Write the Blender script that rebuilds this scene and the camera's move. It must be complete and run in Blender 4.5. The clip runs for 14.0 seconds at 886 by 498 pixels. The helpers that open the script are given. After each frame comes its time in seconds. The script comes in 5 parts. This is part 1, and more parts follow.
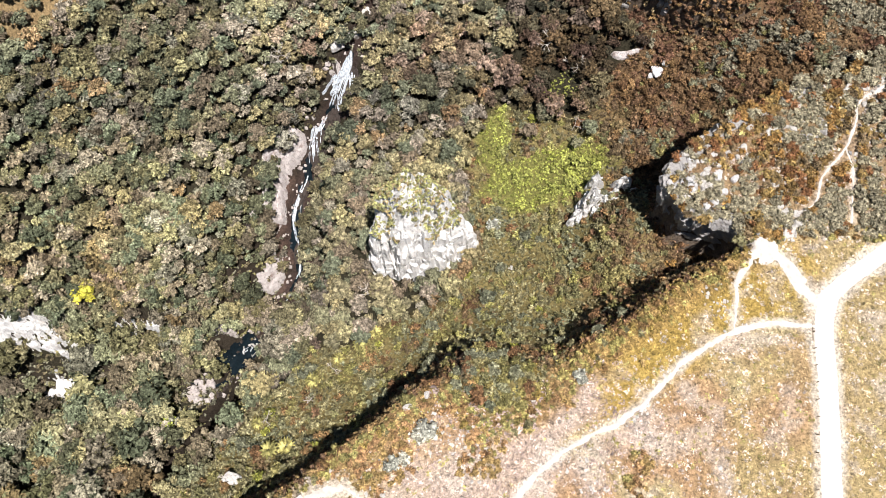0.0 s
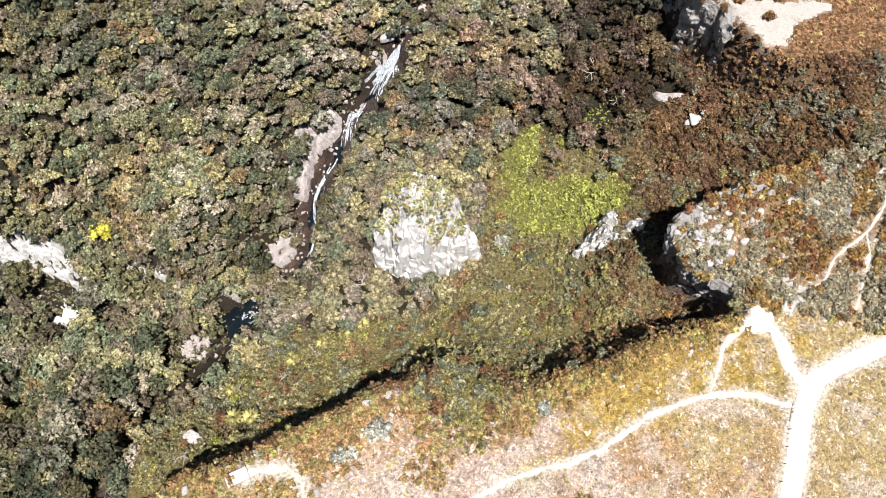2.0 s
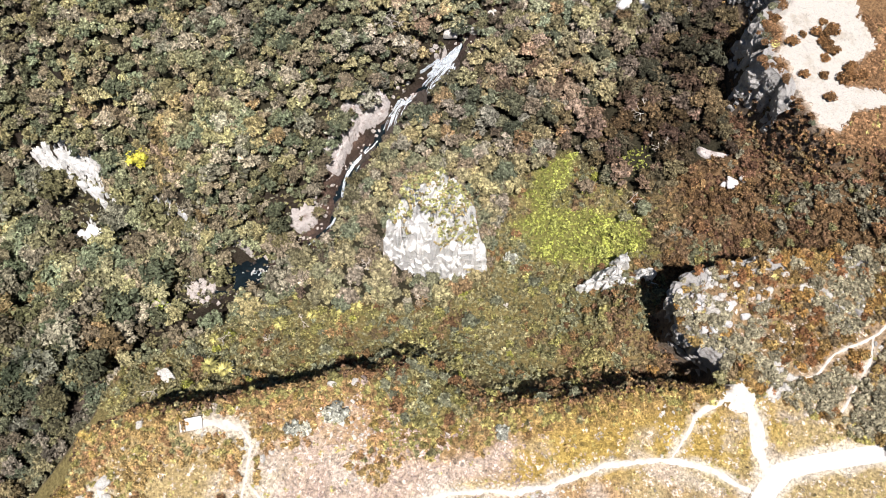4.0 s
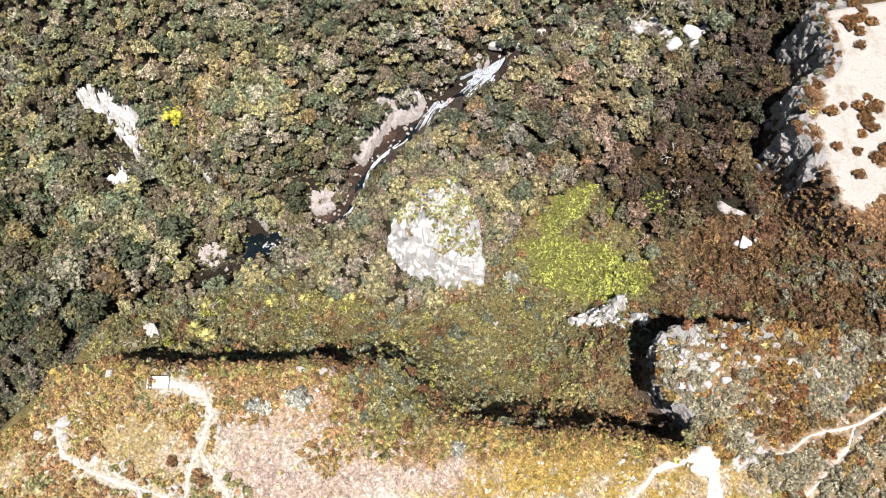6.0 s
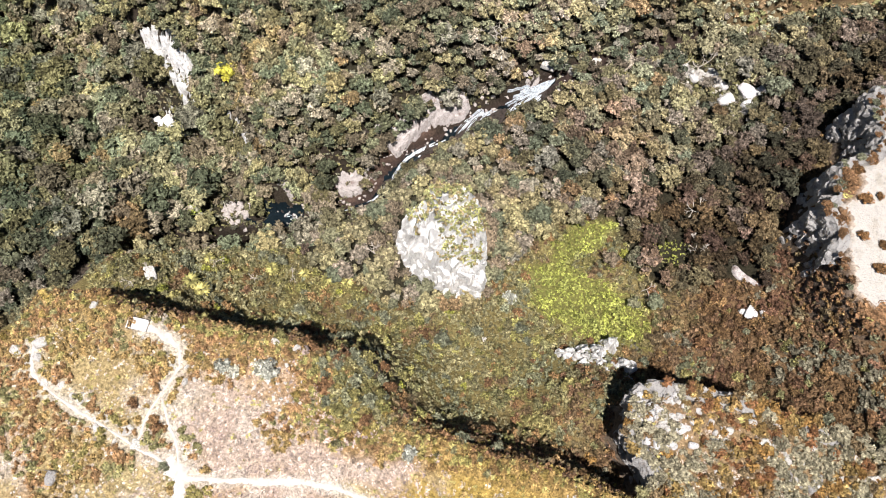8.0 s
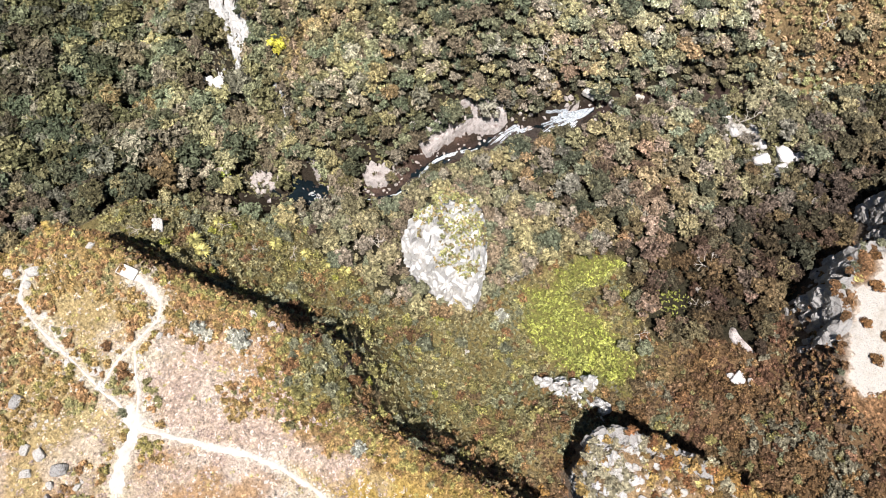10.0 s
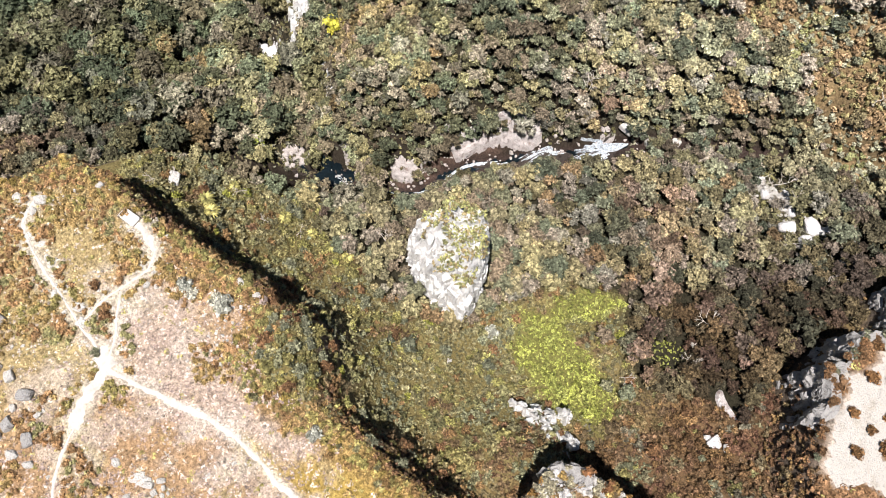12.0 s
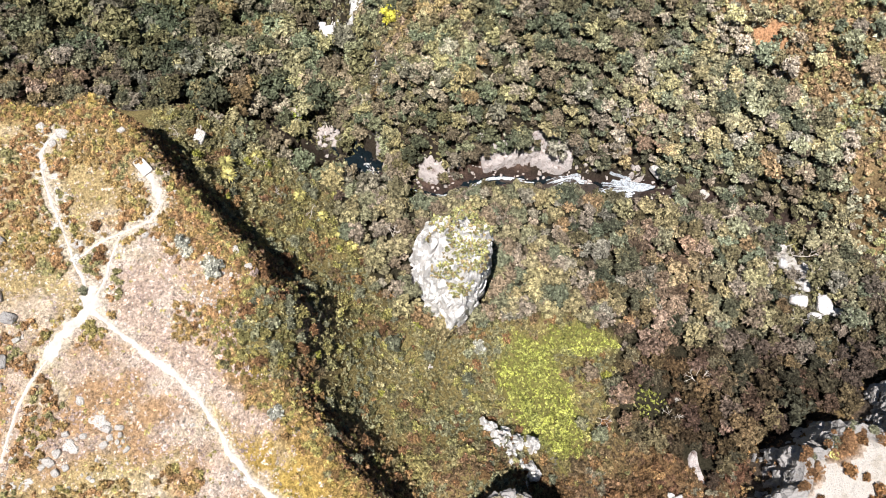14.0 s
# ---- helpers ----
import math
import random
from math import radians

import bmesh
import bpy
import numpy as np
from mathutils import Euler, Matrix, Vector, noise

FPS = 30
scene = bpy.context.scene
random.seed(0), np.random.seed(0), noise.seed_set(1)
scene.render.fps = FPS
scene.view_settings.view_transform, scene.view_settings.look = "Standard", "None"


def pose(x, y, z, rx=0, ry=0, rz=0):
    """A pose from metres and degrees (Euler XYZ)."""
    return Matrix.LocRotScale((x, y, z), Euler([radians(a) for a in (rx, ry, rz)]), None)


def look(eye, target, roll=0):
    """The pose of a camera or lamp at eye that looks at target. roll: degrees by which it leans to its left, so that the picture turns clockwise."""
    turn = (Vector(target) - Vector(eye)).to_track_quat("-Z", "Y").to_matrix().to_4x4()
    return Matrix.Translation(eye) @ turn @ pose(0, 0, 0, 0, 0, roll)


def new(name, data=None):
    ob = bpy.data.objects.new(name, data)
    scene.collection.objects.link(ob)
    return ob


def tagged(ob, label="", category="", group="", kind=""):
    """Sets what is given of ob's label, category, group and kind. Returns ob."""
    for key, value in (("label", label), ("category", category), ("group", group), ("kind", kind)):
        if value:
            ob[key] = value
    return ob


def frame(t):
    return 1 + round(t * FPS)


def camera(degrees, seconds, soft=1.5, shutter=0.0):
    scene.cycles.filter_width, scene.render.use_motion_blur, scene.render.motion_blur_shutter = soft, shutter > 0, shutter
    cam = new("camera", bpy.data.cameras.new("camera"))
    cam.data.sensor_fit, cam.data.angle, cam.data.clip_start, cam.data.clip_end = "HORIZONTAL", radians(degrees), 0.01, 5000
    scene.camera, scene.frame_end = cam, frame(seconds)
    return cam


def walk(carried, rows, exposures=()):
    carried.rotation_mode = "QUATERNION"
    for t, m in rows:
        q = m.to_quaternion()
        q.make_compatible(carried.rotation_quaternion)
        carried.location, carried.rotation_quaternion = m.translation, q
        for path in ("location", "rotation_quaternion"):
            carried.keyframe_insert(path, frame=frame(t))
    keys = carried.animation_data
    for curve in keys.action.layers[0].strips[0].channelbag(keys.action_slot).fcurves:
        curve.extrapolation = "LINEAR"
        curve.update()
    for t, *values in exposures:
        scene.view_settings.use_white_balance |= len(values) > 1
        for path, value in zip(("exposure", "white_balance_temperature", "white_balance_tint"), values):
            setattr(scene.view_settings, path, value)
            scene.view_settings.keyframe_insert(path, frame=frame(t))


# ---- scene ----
cam = camera(63.1, 14.0, soft=0.45)
PATH = [
    (0, (0.365, 0.416, 139.967), (0.358, 1.255, 138.151), -0.7),
    (0.5, (2.284, 0.599, 139.937), (2.249, 1.439, 138.122), 0.2),
    (1, (4.164, 0.852, 139.884), (4.098, 1.692, 138.07), 1.1),
    (1.5, (5.94, 1.175, 139.83), (5.845, 2.016, 138.017), 2.1),
    (2, (7.48, 1.543, 139.806), (7.358, 2.382, 137.994), 3.3),
    (2.5, (8.888, 1.957, 139.878), (8.741, 2.792, 138.067), 4.7),
    (3, (10.235, 2.49, 140.004), (10.062, 3.319, 138.192), 6.2),
    (3.2, (10.747, 2.762, 140.034), (10.563, 3.582, 138.219), 7.1),
    (5.3, (15.909, 6.333, 140.834), (15.629, 7.111, 139.013), 12.7),
    (5.5, (16.428, 6.717, 140.867), (16.139, 7.49, 139.046), 13.1),
    (6, (17.693, 7.745, 141.002), (17.38, 8.506, 139.179), 14.1),
    (6.5, (18.875, 8.756, 141.168), (18.54, 9.502, 139.343), 15.4),
    (7, (19.967, 9.806, 141.354), (19.61, 10.536, 139.527), 16.8),
    (7.5, (21.026, 10.905, 141.551), (20.648, 11.619, 139.722), 18.1),
    (8, (21.896, 12.085, 141.722), (21.499, 12.781, 139.889), 19.4),
    (8.2, (22.241, 12.644, 141.771), (21.836, 13.331, 139.937), 19.8),
    (10.3, (26.368, 19.259, 143.317), (25.886, 19.852, 141.469), 23.2),
    (10.5, (26.675, 19.829, 143.367), (26.186, 20.413, 141.517), 23.6),
    (11, (27.227, 21.147, 143.514), (26.725, 21.711, 141.662), 24.7),
    (11.5, (27.641, 22.444, 143.664), (27.128, 22.99, 141.809), 25.9),
    (12, (27.98, 23.775, 143.837), (27.458, 24.299, 141.979), 27.1),
    (12.5, (28.204, 25.093, 144.057), (27.674, 25.597, 142.196), 28.4),
    (13, (28.36, 26.395, 144.291), (27.823, 26.878, 142.427), 29.6),
    (13.5, (28.448, 27.692, 144.479), (27.904, 28.155, 142.611), 30.9),
    (14, (28.48, 28.926, 144.643), (27.93, 29.367, 142.771), 32.1),
]
LEVEL = pose(0, 0, -36.0, -5.1, 1.4, 0)  # true vertical, plateau near z = 0
walk(cam, [(t, LEVEL @ look(eye, target, roll)) for t, eye, target, roll in PATH])


# ---- light ----
world = bpy.data.worlds.new("sky")
scene.world = world
world.use_nodes = True
sky = world.node_tree.nodes.new("ShaderNodeTexSky")
sky.sky_type, sky.sun_disc = "NISHITA", False
sky.sun_elevation, sky.sun_rotation = radians(73), radians(143)
sky.altitude = 1400
world.node_tree.links.new(sky.outputs[0], world.node_tree.nodes["Background"].inputs[0])
world.node_tree.nodes["Background"].inputs[1].default_value = 0.031
sun = new("sun", bpy.data.lights.new("sun", "SUN"))
sun.data.energy, sun.data.angle, sun.data.color = 5.0, radians(0.53), (1.0, 0.947, 0.925)
sun.matrix_world = look((0.176, -0.234, 0.956), (0, 0, 0))
scene.view_settings.exposure = 0.45


# ---- materials ----
def material(name, rough=0.8, spec=0.3):
    m = bpy.data.materials.new(name)
    m.use_nodes = True
    b = m.node_tree.nodes["Principled BSDF"]
    b.inputs["Roughness"].default_value = rough
    b.inputs["Specular IOR Level"].default_value = spec
    return m, m.node_tree.nodes, m.node_tree.links, b


def node(nodes, kind, **values):
    n = nodes.new(kind)
    for key, value in values.items():
        n.inputs[key].default_value = value
    return n


def mixer(nodes, links, blend, fac, a, b):
    n = nodes.new("ShaderNodeMix")
    n.data_type, n.blend_type = "RGBA", blend
    for i, v in ((0, fac), (6, a), (7, b)):
        if isinstance(v, bpy.types.NodeSocket):
            links.new(v, n.inputs[i])
        else:
            n.inputs[i].default_value = v
    return n.outputs[2]


def ramp(nodes, links, source, stops):
    n = nodes.new("ShaderNodeValToRGB")
    e = n.color_ramp.elements
    while len(e) < len(stops):
        e.new(0.5)
    for k, (at, c) in zip(e, stops):
        k.position, k.color = at, (*c, 1)
    links.new(source, n.inputs[0])
    return n.outputs[0]


def grey(v):
    return (v, v, v)


def foliage(name, by_object=False, low=0.36, high=1.6):
    """Leaves: the plant's own tint with painted inner shade, every leaf a little different."""
    m, nodes, links, b = material(name, 0.8, 0.1)
    tint = nodes.new("ShaderNodeAttribute")
    tint.attribute_name = "tint"
    geo = nodes.new("ShaderNodeNewGeometry")
    c = mixer(nodes, links, "MULTIPLY", 1.0, tint.outputs["Color"], ramp(nodes, links, geo.outputs["Random Per Island"], [(0, grey(0.68)), (0.5, grey(1.0)), (1, grey(1.3))]))
    at = nodes.new("ShaderNodeTexCoord").outputs["Object"]
    grain = node(nodes, "ShaderNodeTexNoise", Scale=3.2 if not by_object else 3.6, Detail=3.0, Roughness=0.7)
    links.new(at, grain.inputs["Vector"])
    c = mixer(nodes, links, "MULTIPLY", 1.0, c, ramp(nodes, links, grain.outputs["Fac"], [(0.34, grey(low)), (0.5, grey(1.0)), (0.66, grey(high))]))
    clump = node(nodes, "ShaderNodeTexNoise", Scale=1.5, Detail=1.0, Roughness=0.6)
    links.new(at, clump.inputs["Vector"])
    c = mixer(nodes, links, "MULTIPLY", 1.0, c, ramp(nodes, links, clump.outputs["Fac"], [(0.36, grey(0.62)), (0.5, grey(1.0)), (0.64, grey(1.35))]))
    bump = node(nodes, "ShaderNodeBump", Strength=0.9, Distance=0.15)
    links.new(grain.outputs["Fac"], bump.inputs["Height"])
    links.new(bump.outputs[0], b.inputs["Normal"])
    if by_object:
        info = nodes.new("ShaderNodeObjectInfo")
        c = mixer(nodes, links, "MULTIPLY", 1.0, c, ramp(nodes, links, info.outputs["Random"], [(0, (0.8, 0.8, 0.78)), (0.5, (1.03, 1, 0.96)), (1, (1.28, 1.22, 1.14))]))
    links.new(c, b.inputs["Base Color"])
    return m


def earth(name, rough=0.95, fine=2.2, strength=0.9):
    """Soil, grass mat, stone: tinted by what grows or lies there, plus painted shade."""
    m, nodes, links, b = material(name, rough, 0.15)
    tint = nodes.new("ShaderNodeAttribute")
    tint.attribute_name = "tint"
    at = nodes.new("ShaderNodeTexCoord").outputs["Object"]
    n1 = node(nodes, "ShaderNodeTexNoise", Scale=fine, Detail=5.0, Roughness=0.8)
    n2 = node(nodes, "ShaderNodeTexNoise", Scale=0.35, Detail=4.0, Roughness=0.6)
    for n in (n1, n2):
        links.new(at, n.inputs["Vector"])
    c = mixer(nodes, links, "MULTIPLY", 1.0, tint.outputs["Color"], ramp(nodes, links, n1.outputs["Fac"], [(0.33, grey(0.3)), (0.5, grey(1.0)), (0.67, grey(1.7))]))
    c = mixer(nodes, links, "MULTIPLY", 1.0, c, ramp(nodes, links, n2.outputs["Fac"], [(0.3, (0.8, 0.76, 0.72)), (0.6, (1.1, 1.08, 1.05))]))
    links.new(c, b.inputs["Base Color"])
    bump = node(nodes, "ShaderNodeBump", Strength=strength, Distance=0.25)
    links.new(n1.outputs["Fac"], bump.inputs["Height"])
    links.new(bump.outputs[0], b.inputs["Normal"])
    return m


def stone(name, pale, dark, lichen, scale=0.5, upright=1.0, crack_tone=0.4):
    """Weathered quartzite: bedding, stains, lichen, cracks."""
    m, nodes, links, b = material(name, 0.85, 0.25)
    at = nodes.new("ShaderNodeTexCoord").outputs["Object"]
    big = node(nodes, "ShaderNodeTexNoise", Scale=scale, Detail=7.0, Roughness=0.65)
    small = node(nodes, "ShaderNodeTexNoise", Scale=scale * 9, Detail=6.0, Roughness=0.7)
    crack = nodes.new("ShaderNodeTexVoronoi")
    crack.feature = "DISTANCE_TO_EDGE"
    crack.inputs["Scale"].default_value = scale * 1.6
    warp = mixer(nodes, links, "ADD", 0.35, at, big.outputs["Color"])
    tall = nodes.new("ShaderNodeMapping")
    tall.inputs["Scale"].default_value = (1, 1, upright)
    links.new(warp, tall.inputs["Vector"])
    links.new(tall.outputs[0], crack.inputs["Vector"])
    for n in (big, small):
        links.new(at, n.inputs["Vector"])
    c = ramp(nodes, links, big.outputs["Fac"], [(0.32, dark), (0.47, pale), (0.62, pale), (0.75, dark)])
    c = mixer(nodes, links, "MIX", ramp(nodes, links, small.outputs["Fac"], [(0.56, grey(0)), (0.66, grey(0.7))]), c, (*lichen, 1))
    c = mixer(nodes, links, "MULTIPLY", 1.0, c, ramp(nodes, links, small.outputs["Fac"], [(0.3, grey(0.5)), (0.45, grey(1.0)), (0.66, grey(1.12))]))
    c = mixer(nodes, links, "MULTIPLY", 1.0, c, ramp(nodes, links, crack.outputs["Distance"], [(0.0, grey(crack_tone)), (0.016, grey(1.0))]))
    links.new(c, b.inputs["Base Color"])
    bump = node(nodes, "ShaderNodeBump", Strength=0.85, Distance=0.45)
    links.new(small.outputs["Fac"], bump.inputs["Height"])
    links.new(bump.outputs[0], b.inputs["Normal"])
    return m


def plain(name, colour, rough, spec=0.3, vary=0.3, scale=8.0):
    m, nodes, links, b = material(name, rough, spec)
    at = nodes.new("ShaderNodeTexCoord").outputs["Object"]
    n = node(nodes, "ShaderNodeTexNoise", Scale=scale, Detail=5.0)
    links.new(at, n.inputs["Vector"])
    c = mixer(nodes, links, "MULTIPLY", 1.0, (*colour, 1), ramp(nodes, links, n.outputs["Fac"], [(0.3, grey(1 - vary)), (0.7, grey(1 + vary))]))
    links.new(c, b.inputs["Base Color"])
    bump = node(nodes, "ShaderNodeBump", Strength=0.4, Distance=0.1)
    links.new(n.outputs["Fac"], bump.inputs["Height"])
    links.new(bump.outputs[0], b.inputs["Normal"])
    return m


LEAVES = foliage("leaves")
TREE_LEAVES = foliage("tree leaves", True)
HEATH_LEAVES = foliage("heath leaves", False, 0.5, 1.45)
EARTH = earth("earth")
PAN_ROCK = stone("bare beige sandstone", (0.62, 0.58, 0.53), (0.48, 0.43, 0.36), (0.42, 0.35, 0.25), 0.35, 1.0, 0.8)
PALE_ROCK = stone("pale quartzite", (0.72, 0.69, 0.65), (0.40, 0.365, 0.33), (0.46, 0.40, 0.24))
WHITE_ROCK = stone("white quartzite", (0.92, 0.91, 0.89), (0.80, 0.75, 0.70), (0.66, 0.60, 0.44), 0.4, 0.22)
BLOCK_ROCK = stone("clean white quartzite", (0.80, 0.78, 0.77), (0.58, 0.54, 0.51), (0.50, 0.44, 0.38), 0.4)
SLAB_ROCK = stone("pinkish white streaked slab rock", (0.82, 0.75, 0.72), (0.42, 0.32, 0.28), (0.36, 0.25, 0.2), 0.8, 0.3)
BROWN_ROCK = stone("brown iron-stained rock", (0.33, 0.24, 0.17), (0.17, 0.10, 0.065), (0.30, 0.19, 0.09))
GREY_ROCK = stone("grey quartzite", (0.46, 0.445, 0.43), (0.20, 0.185, 0.175), (0.30, 0.22, 0.13))
WET_AND_CAVE_ROCK = stone("wet black rock and cave shade", (0.085, 0.07, 0.06), (0.02, 0.016, 0.015), (0.16, 0.07, 0.05), 0.9)
RED_ROCK = stone("reddish stream rock", (0.74, 0.67, 0.63), (0.13, 0.07, 0.055), (0.26, 0.15, 0.11), 1.3)
SAND = plain("trodden white sand", (0.62, 0.575, 0.52), 0.95, 0.1, 0.22, 1.2)


BARK = plain("grey brown bark", (0.16, 0.12, 0.09), 0.9)
DEAD_WOOD = plain("bleached dead wood", (0.55, 0.50, 0.44), 0.85)
WATER = plain("dark pool water", (0.008, 0.014, 0.018), 0.12, 0.3, 0.3, 1.5)
FOAM = plain("white falling water", (0.66, 0.71, 0.76), 0.4, 0.4, 0.6, 2.2)
TIMBER = plain("weathered timber", (0.22, 0.16, 0.11), 0.85)
CONCRETE = plain("pale concrete", (0.62, 0.60, 0.57), 0.85, 0.3, 0.1, 3.0)


# ---- landform ----
STREAM = [(16, 175, -27), (-4, 140, -30), (-15, 122, -32.5), (-20.6, 109.5, -34), (-25.4, 103, -44), (-32, 96, -54),
          (-35, 89, -60), (-38, 79, -63), (-37, 69, -69), (-45, 57, -76), (-51, 51, -78), (-58.5, 42.5, -80),
          (-72, 45, -84), (-82, 47, -87), (-97, 45, -91), (-124, 40, -97), (-175, 28, -106), (-600, -60, -140)]
SHELF = [(-60, -600), (-50, -20), (-46, 5), (-47, 13), (-40, 24), (-33, 33), (-25, 42), (-22, 54), (-23, 64), (-24.5, 74),
         (-23.5, 82), (-19.5, 90), (-15, 98), (-13.5, 107), (-9, 122), (0, 140), (20, 175), (60, 600), (600, 600), (600, -600)]
PLATEAU = [(-50, -600), (-36, -60), (-32, -6), (-31, 0), (-32.5, 6), (-27, 11), (-20, 15), (-11.5, 21.8), (-3.5, 28), (1, 29.5),
           (5, 27.5), (7.3, 24.5), (12, 26), (16, 30), (23, 35), (30.5, 40), (37, 44.5), (42, 47), (45, 48.5), (46.5, 51),
           (44.8, 53.2), (38.7, 55.3), (35.8, 59.5), (37.8, 64.2), (45.5, 70.2), (53, 74.5), (62, 79), (75, 84), (100, 95),
           (600, 130), (600, -600)]
SLOT = [(-53, 43), (-57, 37), (-61, 31), (-66, 24), (-68, 14), (-69, 2)]
BUTTE_RIM = [(51, 94.8), (46.8, 97.2), (43.4, 100.6), (40.6, 104.6), (36.4, 106.6), (36.2, 109.6), (34.4, 112.6), (33.2, 116.4), (35.2, 119.6),
             (35.8, 122.6), (32.6, 126.6), (28.8, 129.6), (29, 133.2), (34, 138)]
BUTTE = BUTTE_RIM + [(60, 165), (120, 200), (140, 120), (70, 100)]


def along(line, x, y):
    """Distance to a line of places, its height there and the side (+ left of its run)."""
    best = np.full(x.shape, 1e9)
    zz, side = np.zeros(x.shape), np.zeros(x.shape)
    for a, b in zip(line[:-1], line[1:]):
        ux, uy = b[0] - a[0], b[1] - a[1]
        k = np.clip(((x - a[0]) * ux + (y - a[1]) * uy) / (ux * ux + uy * uy), 0, 1)
        d = np.hypot(x - a[0] - k * ux, y - a[1] - k * uy)
        nearer = d < best
        best = np.where(nearer, d, best)
        if len(a) > 2:
            zz = np.where(nearer, a[2] + k * (b[2] - a[2]), zz)
        side = np.where(nearer, np.sign(ux * (y - a[1]) - uy * (x - a[0])), side)
    return best, zz, side


def inside(ring, x, y):
    """Signed distance to a closed ring: positive inside."""
    d = along(list(ring) + [ring[0]], x, y)[0]
    odd = np.zeros(x.shape, bool)
    for a, b in zip(ring, list(ring[1:]) + [ring[0]]):
        if a[1] != b[1]:
            cross = (a[1] > y) != (b[1] > y)
            odd ^= cross & (x < (b[0] - a[0]) * (y - a[1]) / (b[1] - a[1]) + a[0])
    return np.where(odd, d, -d)


def smooth(a, b, v):
    k = np.clip((v - a) / (b - a), 0, 1)
    return k * k * (3 - 2 * k)


def lattice(ix, iy, seed):
    h = (ix.astype(np.int64) * 374761393 + iy.astype(np.int64) * 668265263 + seed * 974634533) & 0xFFFFFFFF
    h = ((h ^ (h >> 13)) * 1274126177) & 0xFFFFFFFF
    return ((h ^ (h >> 16)) & 0xFFFF) / 65535.0


def cloud(x, y, size, seed=0, octaves=3):
    """Smooth noise from -1 to 1."""
    total, amp, norm = 0.0, 1.0, 0.0
    for o in range(octaves):
        u, v = x / size, y / size
        iu, iv = np.floor(u), np.floor(v)
        fu, fv = u - iu, v - iv
        fu, fv = fu * fu * (3 - 2 * fu), fv * fv * (3 - 2 * fv)
        q = [lattice(iu + i, iv + j, seed + 17 * o) for i, j in ((0, 0), (1, 0), (0, 1), (1, 1))]
        total = total + amp * ((q[0] * (1 - fu) + q[1] * fu) * (1 - fv) + (q[2] * (1 - fu) + q[3] * fu) * fv)
        norm, amp, size = norm + amp, amp * 0.5, size * 0.5
    return 2 * total / norm - 1


def shelf_height(x, y):
    u, v = np.clip((x - 10) / 50, -1.15, 1.25), np.clip((y - 75) / 50, -1.2, 1.3)
    h = (-30.1 + 14.8 * u - 4.3 * v + 6.4 * u * u + u * v + 12.9 * v * v + 13.9 * u * u * v + 1.5 * u * v * v - 5.3 * v ** 3)
    h = h + 8 * np.exp(-((x - 9) ** 2 + (y - 34) ** 2) / 70) + 10 * np.exp(-((x - 4.5) ** 2 + (y - 31.5) ** 2) / 30)
    h = h + 6 * np.exp(-((x - 32) ** 2 + (y - 57) ** 2) / 60) + 4 * np.exp(-((x - 34) ** 2 + (y - 62) ** 2) / 30)
    return np.minimum(h, -2)


def ground_height(x, y):
    x, y = np.asarray(x, float), np.asarray(y, float)
    d, zs, side = along(STREAM, x, y)
    slope = -35 - 13.9 * (x + 60) / 40 + 25.5 * (y - 85) / 40
    slope = np.where(slope > -6, -6 + 22 * np.tanh((slope + 6) / 50), slope)
    steep = zs + np.maximum(d - 1.5, 0) * (2.1 + 0.6 * cloud(x, y, 14, 5))
    far = -np.logaddexp(-slope / 3, -steep / 3) * 3
    near = zs + np.minimum(np.maximum(d - 2, 0) * 0.28, 60)
    h = np.where(side > 0, near, far) - 11 * smooth(2.9, 1.2, along(SLOT, x, y)[0] + 0.8 * cloud(x, y, 5, 7))
    edge = inside(SHELF, x, y) + 1.3 * cloud(x, y, 7, 3)
    h = h + (shelf_height(x, y) - h) * smooth(-6.5, 1.0, edge)
    foot = inside(PLATEAU, x, y) + 1.2 * cloud(x, y, 6, 14)
    h = h + np.where(x < 4, 2.5, 6.5) * smooth(-9, -1.5, foot) * smooth(51, 47, y) * smooth(-34, -28, x)
    top = 0.6 + 0.8 * cloud(x, y, 25, 8, 2) - 0.03 * np.clip(x - 55, 0, 30) - 0.02 * np.clip(-y, 0, 60)
    rim = inside(PLATEAU, x, y) + np.where(y > 50, 0.3, 0.9) * cloud(x, y, 4.5, 4) - 1.4 * smooth(49, 53, y)
    h = h + (top - h) * smooth(np.where(y > 49, -1.8, -3.6), 0.8, rim)
    rim = inside(BUTTE, x, y) + 0.5 * cloud(x, y, 5, 6) - 1.0
    h = h + (-1.5 + 0.6 * cloud(x, y, 20, 9, 2) - h) * smooth(-2.4, 0.8, rim)
    return h + 0.35 * cloud(x, y, 4, 1) * smooth(-1, -6, h)


